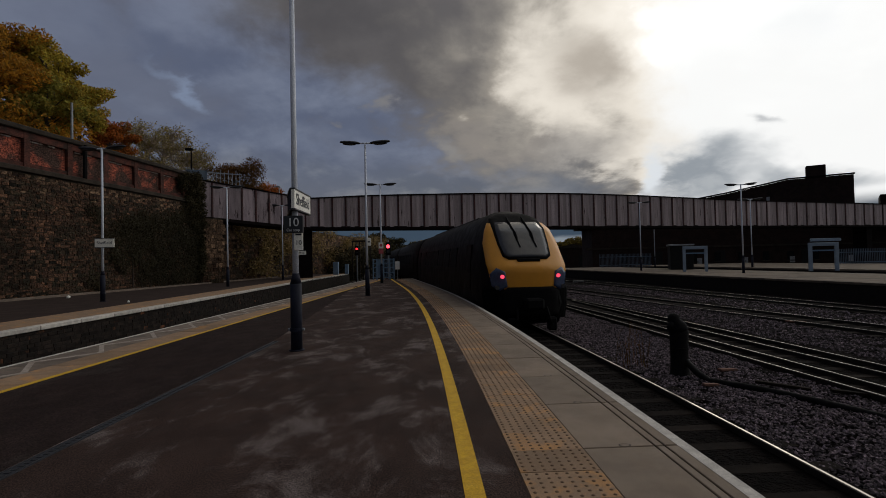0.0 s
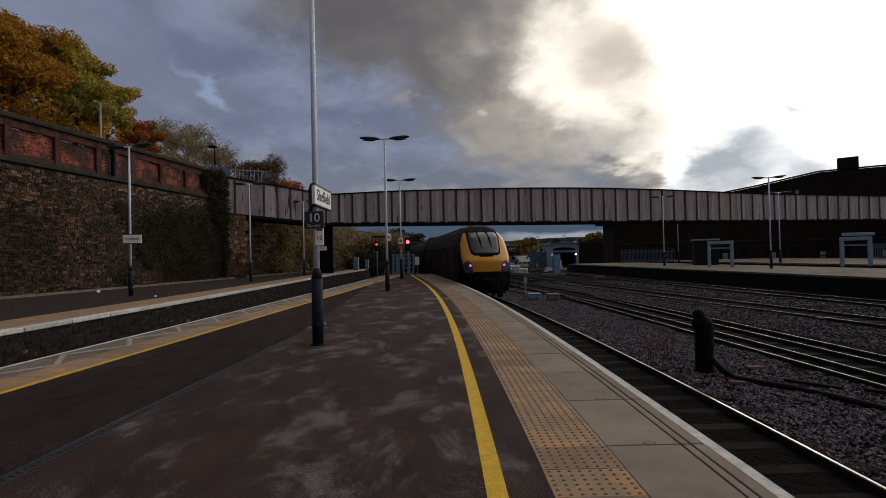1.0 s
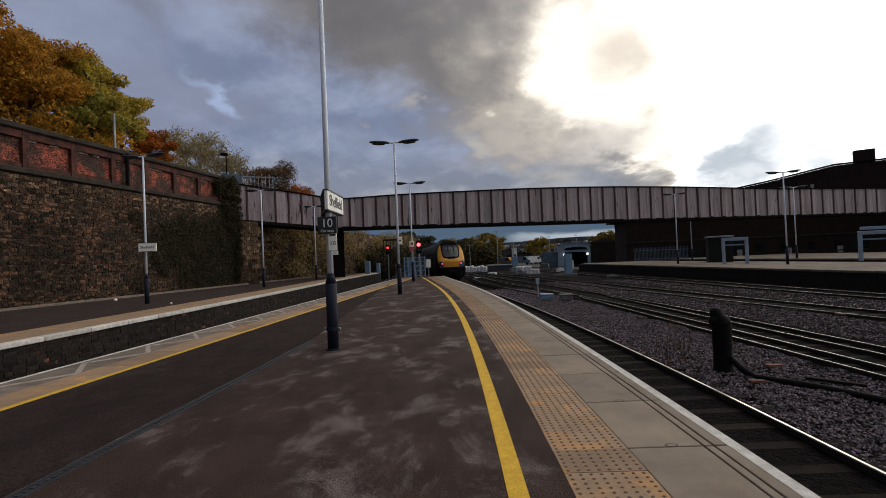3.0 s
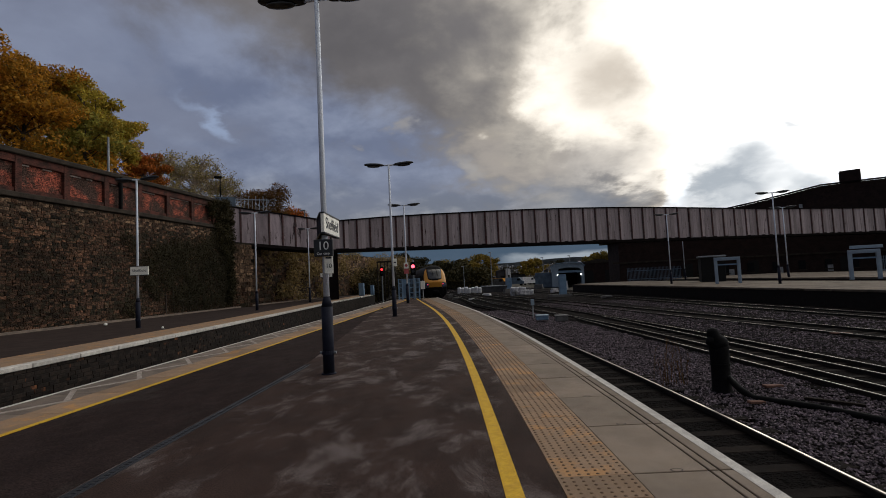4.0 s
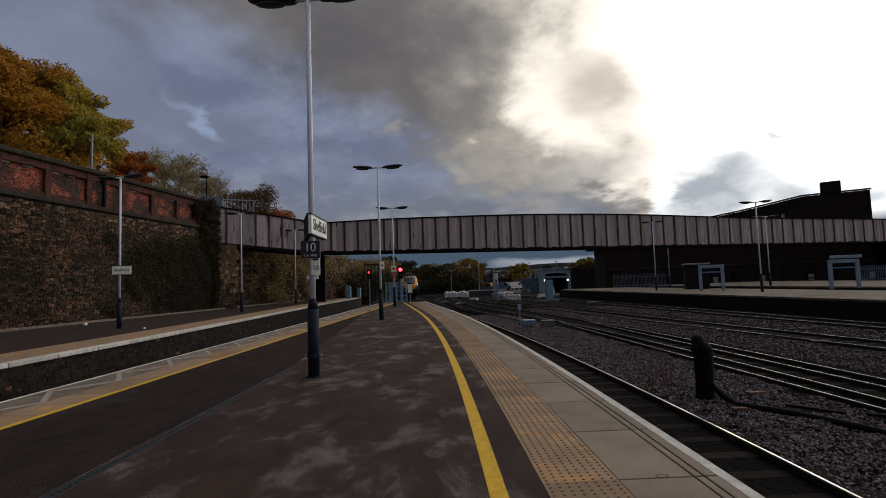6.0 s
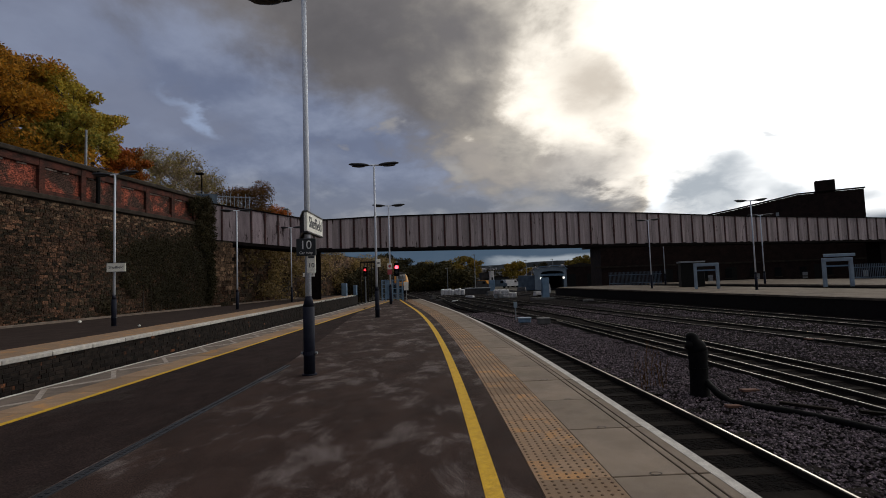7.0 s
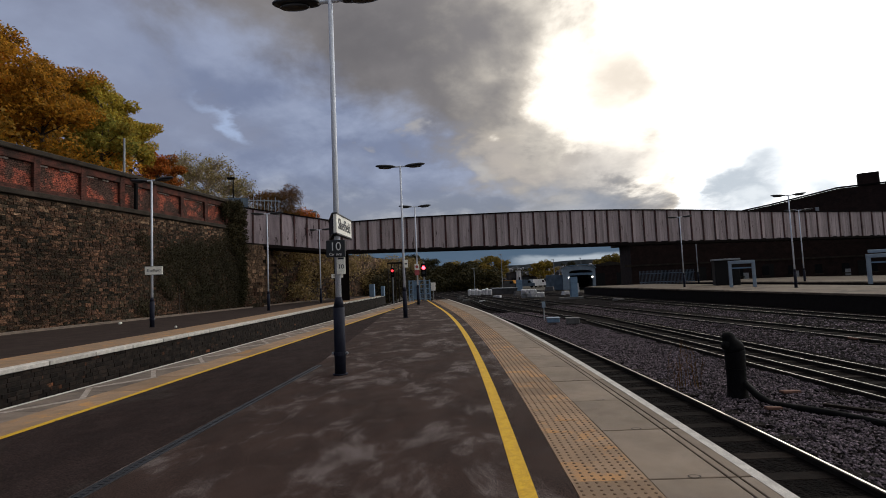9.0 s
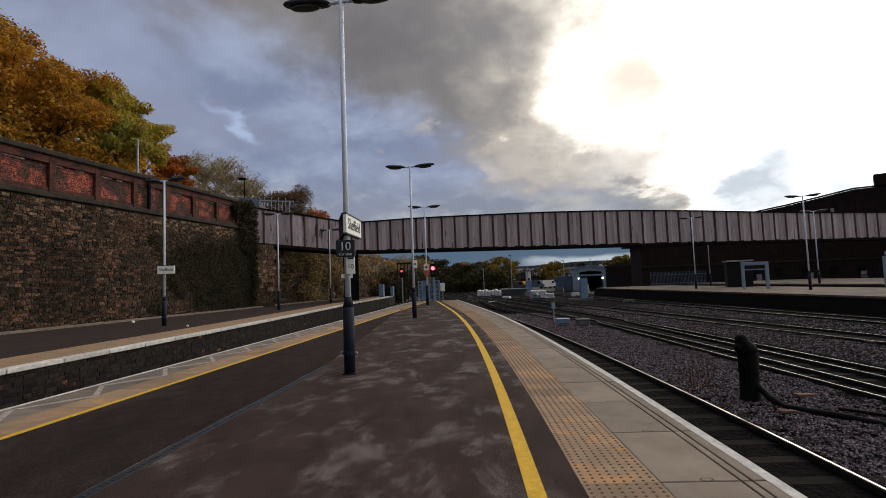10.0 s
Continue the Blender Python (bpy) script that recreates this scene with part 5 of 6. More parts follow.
def windows(parent, xs, z0, w, h, y, material=WINDOW_PALE):
    for x in xs:
        f = part("window", box(x - w / 2, x + w / 2, y - 0.06, y, z0, z0 + h), material, parent)
        part("sill", box(x - w / 2 - 0.1, x + w / 2 + 0.1, y - 0.18, y, z0 - 0.15, z0), CAP, f)


def build_buildings():
    # long dark brick range behind the footbridge
    b = empty("brick_building", pose(24.0, 76.0, -0.2, 0, 0, -7), "long dark brick station building behind the footbridge", "building")
    part("wall", box(-0.7, 75, 0, 10, -1, 6.2), DARK_BRICK, b)
    part("band", box(-1.65, 75, -0.12, 0, 2.7, 2.95), CAP, b)
    part("roof", prism([(-2.0, 6.2), (75, 6.2), (75, 6.45), (-2.0, 6.45)], 11), CAP, b, at=pose(0, -0.4, 0))
    windows(b, [4 + k * 3.4 for k in range(20)], 0.6, 0.9, 1.3, 0.0, GLASS)
    windows(b, [15, 21.5, 28.0, 36.0], 0.2, 0.7, 0.9, -0.02, WINDOW_PALE)
    for x in (9.0, 18.0, 30.0, 44.0):
        part("door", box(x - 0.7, x + 0.7, -0.05, 0, 0, 2.2), DARK, b)
    # tall gabled block
    t = empty("gabled_building", pose(60.0, 106.0, 0, 0, 0, -33), "large dark building with a sloping roof and chimney", "building")
    outline = [(-7, -1), (-7, 12.1), (-5, 13.4), (1.5, 14.3), (12.5, 16.2), (22.8, 16.2), (22.8, -1)]
    part("wall", prism(outline, 14), DARK_BRICK, t)
    part("roof_edge", prism([(-7.2, 12.0), (-5, 13.45), (1.5, 14.35), (12.5, 16.25), (23.0, 16.25), (23.0, 16.5), (12.4, 16.5), (1.4, 14.6), (-5.1, 13.7), (-7.2, 12.3)], 0.5), ROOF_TAR, t, at=pose(0, -0.3, 0))
    part("chimney", box(15.6, 18.8, 2, 4, 16.4, 18.9, 0.08), DARK_BRICK, t)
    windows(t, [-4.0, -1.0, 2.2, 5.4, 9.0], 12.0, 0.55, 1.0, 0.0, WINDOW_PALE)
    windows(t, [1, 5, 9, 13, 17, 21], 7.0, 1.0, 1.7, 0.0, GLASS)
    c = empty("low_building", pose(92.0, 92.0, 0, 0, 0, -40), "lower dark building with a stubby chimney", "building")
    part("wall", box(-7, 20, 0, 10, -1, 12.5), DARK_BRICK, c)
    part("chimney", box(-5, -2.0, 2, 3.5, 12.5, 14.0), DARK_BRICK, c)
    # palisade fences
    for x, y, n, turn in ((20.2, 63, 40, -8), (42.0, 52, 40, -10)):
        f = empty("palisade_fence", pose(x, y, 0.0, 0, 0, turn), "pale blue grey palisade fence on the far platform", "fence", "fences")
        for k in range(n):
            part("pale", box(k * 0.16, k * 0.16 + 0.06, -0.01, 0.01, 0.05, 1.75), YARD_BLUE, f)
        for z in (0.3, 1.35):
            part("rail", box(0, n * 0.16, 0.01, 0.05, z, z + 0.06), STEEL_BLUE, f)


# ---------------------------------------------------------------- distance
def build_distance():
    verts, faces = [], []
    n = 90
    for i in range(n + 1):
        az = 30 - i * 100 / n
        d = 1500
        h = 44 + 9 * noise.noise((az * 0.12, 0, 0)) + 3 * noise.noise((az * 0.7, 4, 0)) + 1.2 * noise.noise((az * 3.1, 8, 0))
        a = radians(az)
        verts += [(-math.sin(a) * d, math.cos(a) * d, -3), (-math.sin(a) * d, math.cos(a) * d, h), (-math.sin(a) * (d + 300), math.cos(a) * (d + 300), h * 0.9)]
    for i in range(n):
        b = i * 3
        faces += [(b, b + 3, b + 4, b + 1), (b + 1, b + 4, b + 5, b + 2)]
    many("far_hills", verts, faces, HILL, None, "structure", "hills on the skyline with blue haze in their colour", "hills")
    # a scatter of town blocks on the slope
    verts, faces = [], []
    for k in range(520):
        az, d = float(rng.uniform(-17, 4)), float(rng.uniform(230, 1100))
        w, h = d * 0.0022 * float(rng.uniform(0.4, 1.6)), d * float(rng.uniform(0.002, 0.022))
        a = radians(az)
        x, y = -math.sin(a) * d, math.cos(a) * d
        b = len(verts)
        for px, py in ((-w, -w), (w, -w), (w, w), (-w, w)):
            verts += [(x + px, y + py, -2), (x + px, y + py, h)]
        for px in (-w, w):
            verts.append((x + px, y, h + w * 0.6))
        faces += [(b, b + 2, b + 3, b + 1), (b + 2, b + 4, b + 5, b + 3), (b + 6, b, b + 1, b + 7), (b + 1, b + 3, b + 9, b + 8), (b + 7, b + 5, b + 9, b + 8), (b + 1, b + 7, b + 8), (b + 3, b + 5, b + 9)]
    many("far_town", verts, faces, TOWN, None, "stuff", "distant pale town houses below the hills", "town")


# ---------------------------------------------------------------- trees
def leaves(centres, radius, n, size, flat=0.75):
    """Leaf blades in clumps round the given centres."""
    verts, faces = [], []
    for i in range(n):
        c = centres[int(rng.integers(0, len(centres)))]
        d = rng.normal(0, 1, 3)
        d /= np.linalg.norm(d) + 1e-6
        p = np.array(c) + d * radius * (rng.uniform(0.25, 1) ** 0.6) * np.array((1, 1, flat))
        u = rng.normal(0, 1, 3)
        u /= np.linalg.norm(u)
        w = np.cross(u, d + 0.4 * rng.normal(0, 1, 3))
        w /= np.linalg.norm(w) + 1e-6
        s = size * rng.uniform(0.6, 1.3)
        b = len(verts)
        for q in (-u * s, w * s * 0.55, u * s, -w * s * 0.55):
            verts.append(tuple(p + q))
        faces.append((b, b + 1, b + 2, b + 3))
    return verts, faces


def tree(x, y, z, height, spread, leaf, n, label, bare=False, size=0.115):
    t = empty("tree", pose(x, y, z), label, "tree", "hillside trees")
    bm = tube([(0, 0, -0.6), (0.1, 0.05, height * 0.3), (0.0, 0.2, height * 0.62), (0.1, 0.1, height * 0.9)], [height * 0.026, height * 0.02, height * 0.012, 0.02], 8)
    tips = []
    for k in range(16 if not bare else 24):
        h0 = height * random.uniform(0.22, 0.8)
        a = k * 2.4 + random.uniform(-0.5, 0.5)
        r = spread * random.uniform(0.55, 1.0) * (1.05 - 0.55 * (h0 / height) ** 2)
        h1 = h0 + height * random.uniform(0.06, 0.24)
        p0, p2 = Vector((0.05, 0.1, h0)), Vector((math.cos(a) * r, math.sin(a) * r, min(h1, height * 0.97)))
        p1 = p0.lerp(p2, 0.5) + Vector((0, 0, height * 0.03))
        tube([p0, p1, p2], [height * 0.009, height * 0.006, 0.015], 5, bm)
        tips += [p2, p1.lerp(p2, 0.5)]
        for q in range(15 if bare else 2):
            b0 = p0.lerp(p2, random.uniform(0.35, 1.0))
            b1 = b0 + Vector((random.uniform(-1, 1), random.uniform(-1, 1), random.uniform(0.1, 1.2))) * height * 0.10
            tube([b0, b0.lerp(b1, 0.5) + Vector((0, 0, 0.08)), b1], [0.035, 0.025, 0.012], 3, bm)
            tips.append(b1)
    tips += [Vector((random.uniform(-0.3, 0.3) * spread, random.uniform(-0.3, 0.3) * spread, height * random.uniform(0.75, 0.98))) for k in range(8)]
    part("trunk", bm, PALE_BARK if bare else BARK, t)
    if n:
        v, f = leaves([tuple(p) for p in tips], spread * (0.24 if not bare else 0.22), n, size)
        many("crown", v, f, leaf, t, "")
    return t


def polar(az, d):
    a = radians(az)
    return -math.sin(a) * d, math.cos(a) * d


def build_trees():
    spec = [  # azimuth, distance, foot, top, spread, leaf, leaves
        (51.5, 40, 10.5, 19.9, 4.8, LEAF_ORANGE, 17000, "broad tree in deep orange autumn leaf"),
        (47.0, 43, 10.5, 20.2, 3.7, LEAF_ORANGE, 17000, "broad tree in deep orange autumn leaf"),
        (43.2, 45, 10.5, 18.7, 3.6, LEAF_ORANGE, 17000, "tall tree in orange autumn leaf"),
        (40.2, 49, 10.5, 19.7, 3.2, LEAF_YELLOW, 15000, "tall tree turning yellow and green"),
        (38.5, 46, 10.0, 17.7, 2.8, LEAF_YELLOW, 13000, "tree turning yellow and green above the wall"),
        (36.6, 52, 10.0, 17.5, 2.8, LEAF_YELLOW, 12000, "tree turning yellow and green"),
        (34.2, 54, 9.6, 14.9, 2.6, LEAF_RED, 12000, "small tree in rust red leaf"),
        (48.5, 34, 9.0, 14.5, 3.2, LEAF_ORANGE, 12000, "low tree in orange leaf behind the wall"),
        (43.5, 36, 9.0, 14.0, 3.2, LEAF_ORANGE, 12000, "low tree in orange leaf behind the wall"),
        (39.0, 38, 8.8, 13.0, 2.6, LEAF_GREEN, 10000, "low green tree behind the wall"),
        (23.0, 80, 8.0, 16.4, 5.6, LEAF_RUST, 17000, "round dull brown tree beyond the footbridge"),
        (19.6, 86, 8.0, 15.2, 4.0, LEAF_RED, 13000, "tree in rust red leaf beyond the footbridge"),
        (24.5, 88, 8.0, 15.2, 3.6, LEAF_DRAB, 4000, "brown tree beyond the footbridge"),
    ]
    for az, d, z0, z1, r, leaf, n, lab in spec:
        x, y = polar(az, d)
        tree(x, y, z0 - 1.0, z1 - z0 + 1.0, r, leaf, n, lab)
    for az, d, z0, z1 in ((31.2, 60, 9.0, 16.6), (29.6, 62, 9.0, 17.2), (28.0, 64, 9.0, 16.0), (26.6, 66, 9.0, 15.4), (32.5, 58, 9.0, 15.6)):
        x, y = polar(az, d)
        tree(x, y, z0 - 1.0, z1 - z0 + 1.0, 2.6, LEAF_OLIVE, 3000, "nearly bare tree with thin pale twigs", True, 0.10)
    # trees and scrub along the line, far off
    for az, d, z1, r, leaf in ((3.6, 125, 5.6, 5, LEAF_FAR_DARK), (1.6, 120, 5.4, 5, LEAF_FAR_DARK), (0.0, 130, 6.6, 4, LEAF_FAR), (-1.2, 150, 8.2, 4.5, LEAF_FAR),
                               (-2.6, 150, 7.6, 4, LEAF_FAR), (5.6, 118, 6.6, 5, LEAF_FAR_DARK), (-7.0, 170, 6.6, 3.6, LEAF_FAR), (-8.1, 176, 6.8, 3.8, LEAF_FAR),
                               (-14.3, 150, 6.6, 3.6, LEAF_FAR), (-15.5, 150, 7.2, 3.4, LEAF_FAR), (-10.6, 240, 8.2, 4, LEAF_FAR_DARK), (7.2, 105, 7.0, 4, LEAF_FAR_DARK), (2.6, 180, 8.0, 6, LEAF_FAR), (-4.9, 250, 5.6, 5, LEAF_FAR_DARK)):
        x, y = polar(az, d)
        tree(x, y, -1.3, z1 + 1.3, r, leaf, 3500, "autumn tree beside the line in the distance", False, 0.26)
    for az0, az1, d0, d1, zt, count, leaf_n in ((8.0, -2.5, 108, 135, 4.4, 110, 15000), (-2.0, -17.0, 170, 260, 1.4, 60, 7000)):
        cs = []
        for k in range(count):
            az, d = float(rng.uniform(az1, az0)), float(rng.uniform(d0, d1))
            x, y = polar(az, d)
            cs.append((x, y, float(rng.uniform(-1.0, zt)) * (0.75 + 0.4 * noise.noise((az * 0.9, 0, 0)))))
        v, f = leaves(cs, 2.0, leaf_n, 0.30, 0.8)
        if d0 < 150:
            many("lineside_woods", v, f, LEAF_FAR_DARK, None, "stuff", "dark lineside woods in the distance", "woods")
        else:
            many("far_woods", v, f, LEAF_FAR, None, "stuff", "ochre and olive woods before the town", "woods")
    # ivy over the wall's end and shrubs under the bridge
    iv = empty("ivy", WALL_POSE, "dark ivy hanging over the end of the stone wall", "ivy")
    cs = []
    for k in range(110):
        z = 8.5 * float(rng.uniform(0, 1)) ** 0.6
        left = 23.4 - 2.6 * max(0, z - 3.0) / 5.5
        cs.append((float(rng.uniform(left, 23.9)), float(rng.uniform(-0.30, 0.0)), z))
    v, f = leaves(cs, 0.42, 26000, 0.07, 1.0)
    many("foliage", v, f, LEAF_DARK, iv, "")
    cr = empty("creeper", WALL_POSE, "dead brown creeper matted over the sooty stone wall", "creeper")
    cs = []
    for k in range(420):
        a, z = float(rng.uniform(13.2, 23.6)), float(rng.uniform(0.2, 6.1))
        if noise.noise((a * 0.35, z * 0.4, 5)) > 0.22 - 0.075 * (a - 14) + 0.10 * max(0, z - 4.2):
            cs.append((a, -0.04, z))
    v, f = leaves(cs, 0.6, 34000, 0.06, 1.0)
    v = [(x, -0.03 - abs(y) * 0.55, z) for x, y, z in v]
    many("foliage", v, f, LEAF_CREEPER, cr, "")
    for k in range(9):
        a = 16.5 + 0.8 * k
        part("stem", tube([(a, -0.06, 0.0), (a + random.uniform(-0.3, 0.3), -0.08, 1.8), (a + random.uniform(-0.5, 0.5), -0.08, 3.4), (a + random.uniform(-0.7, 0.7), -0.07, 4.8)], [0.035, 0.03, 0.02, 0.01], 6), BARK, cr)
    hd = empty("parapet_hedge", WALL_POSE, "mixed shrubs in autumn colour behind the parapet", "shrubs")
    cs = [(float(rng.uniform(-6, 19)), float(rng.uniform(1.8, 7)), float(rng.uniform(7.8, 10.6))) for k in range(90)]
    v, f = leaves(cs, 1.0, 16000, 0.12, 0.9)
    many("foliage", v, f, LEAF_ORANGE, hd, "")
    sh = empty("scrub", pose(0, 0, 0), "drab shrubs and creeper on the far wall", "shrubs")
    cs = []
    for k in range(150):
        y = float(rng.uniform(44, 95))
        cs.append((-19.2 + (y - 41.5) * 0.14 + float(rng.uniform(0, 0.7)), y, float(rng.uniform(0.2, 5.6))))
    v, f = leaves(cs, 0.9, 16000, 0.14, 1.0)
    many("foliage", v, f, LEAF_DRAB, sh, "")
    bs = empty("lineside_bushes", pose(0, 0, 0), "dark bushes beside the line past the platform", "bushes")
    cs = [(float(rng.uniform(-17, -9.9)), float(rng.uniform(66, 80)), float(rng.uniform(-1, 3.2))) for k in range(80)]
    v, f = leaves(cs, 1.0, 12000, 0.16, 1.0)
    many("foliage", v, f, LEAF_DARK, bs, "")


def build_wall_things():
    # poles and the little lamp above the wall
    x, y = polar(37.0, 35.0)
    p = empty("utility_pole", pose(x, y, 7.6), "plain pale pole behind the parapet", "pole")
    part("shaft", tube([(0, 0, -0.5), (0, 0, 3.4)], [0.08, 0.065], 10), GALV, p)
    x, y = polar(27.0, 47)
    p = empty("street_lamp", pose(x, y, 7.0), "dark street lamp above the wall's end", "street lamp")
    part("shaft", tube([(0, 0, 0), (0, 0, 4.4)], [0.07, 0.05], 8), IRON, p)
    part("lantern", box(-0.5, 0.15, -0.15, 0.15, 4.35, 4.55, 0.04), IRON, p)
    x, y = polar(18.3, 60)
    p = empty("street_lamp", pose(x, y, 5.0), "slim street lamp beyond the footbridge", "street lamp")
    part("shaft", tube([(0, 0, -6), (0, 0, 5.4)], [0.09, 0.06], 8), GALV, p)
    part("lantern", box(-0.5, 0.12, -0.15, 0.15, 5.35, 5.5, 0.04), GALV, p)
    x, y = polar(26.4, 45)
    p = empty("steel_screen", pose(x, y, 7.4, 0, 0, 30), "blue grey steel screen beside the footbridge stair", "screen")
    part("sheet", box(-0.9, 0.7, -0.04, 0.04, 0, 1.95), YARD_BLUE, p)
    for k in range(9):
        part("baluster", box(0.8 + k * 0.3, 0.85 + k * 0.3, -0.03, 0.03, 0.4, 1.9 + 0.2 * (k % 2)), GALV, p)
    part("handrail", box(0.7, 3.4, -0.04, 0.04, 1.75, 1.82), GALV, p)
    # litter on the west platform
    for x, y, s in ((-18.6, 24.4, 0.08), (-13.3, 20.8, 0.05)):
        l = empty("litter", pose(x, y, 0), "scrap of pale litter on the platform", "litter", "litter")
        bm = bmesh.new()
        bmesh.ops.create_icosphere(bm, subdivisions=2, radius=s)
        for v in bm.verts:
            v.co += noise.noise_vector(v.co * 20) * s * 0.4
            v.co.z = max(v.co.z + s * 0.6, 0)
        part("scrap", bm, SIGN, l)


# ---------------------------------------------------------------- train
HALF = [(0.0, 3.90), (0.40, 3.86), (0.74, 3.70), (1.02, 3.39), (1.20, 2.95), (1.31, 2.40), (1.36, 1.80), (1.365, 1.35), (1.33, 0.95), (1.22, 0.55), (1.02, 0.36), (0.5, 0.34), (0.0, 0.34)]


def section():
    right = HALF
    left = [(-x, z) for x, z in HALF[-2:0:-1]]
    return right + left


def nose_y(x, z):
    """How far the raked end stands back at a place on it."""
    rake = 0.0 if z < 1.95 else (z - 1.95) * 0.92 + max(0, z - 3.2) * 0.9
    return rake + 0.30 * (x / 1.3) ** 4 + 0.14 * abs(x / 1.3) ** 2


def nose_patch(outline, lift, material, name, parent, label="", rings=5, smooth=True):
    """A panel lying on the raked end, from an outline in x, z."""
    bm = bmesh.new()
    cx = sum(p[0] for p in outline) / len(outline)
    cz = sum(p[1] for p in outline) / len(outline)
    fine = []
    for (x0, z0), (x1, z1) in zip(outline, outline[1:] + outline[:1]):
        for k in range(4):
            fine.append((x0 + (x1 - x0) * k / 4, z0 + (z1 - z0) * k / 4))
    rows = []
    for r in range(1, rings + 1):
        q = r / rings
        rows.append([bm.verts.new((cx + (x - cx) * q, nose_y(cx + (x - cx) * q, cz + (z - cz) * q) - lift, cz + (z - cz) * q)) for x, z in fine])
    n = len(fine)
    c = bm.verts.new((cx, nose_y(cx, cz) - lift, cz))
    for k in range(n):
        bm.faces.new((c, rows[0][k], rows[0][(k + 1) % n]))
        for a, b in zip(rows, rows[1:]):
            bm.faces.new((a[k], b[k], b[(k + 1) % n], a[(k + 1) % n]))
    # a rim back to the body
    rim = [bm.verts.new((v.co.x, v.co.y + lift + 0.03, v.co.z)) for v in rows[-1]]
    for k in range(n):
        bm.faces.new((rows[-1][k], rim[k], rim[(k + 1) % n], rows[-1][(k + 1) % n]))
    return part(name, bm, material, parent, label, smooth)


LONG = 22.6


def nose_skirt(q):
    """The dark corner of the nose below a lamp unit."""
    bm = bmesh.new()
    rows = []
    for z, x0, x1 in ((0.45, 0.80, 1.24), (0.80, 0.88, 1.33), (1.15, 0.86, 1.37), (1.36, 0.84, 1.36)):
        rows.append([bm.verts.new((q * (x0 + (x1 - x0) * k / 4), nose_y(x0 + (x1 - x0) * k / 4, z) - 0.04 + (0.16 if k == 4 else 0), z)) for k in range(5)])
    for a, b in zip(rows, rows[1:]):
        for k in range(4):
            bm.faces.new((a[k], a[k + 1], b[k + 1], b[k]))
    bmesh.ops.solidify(bm, geom=bm.faces[:], thickness=0.03)
    return bm


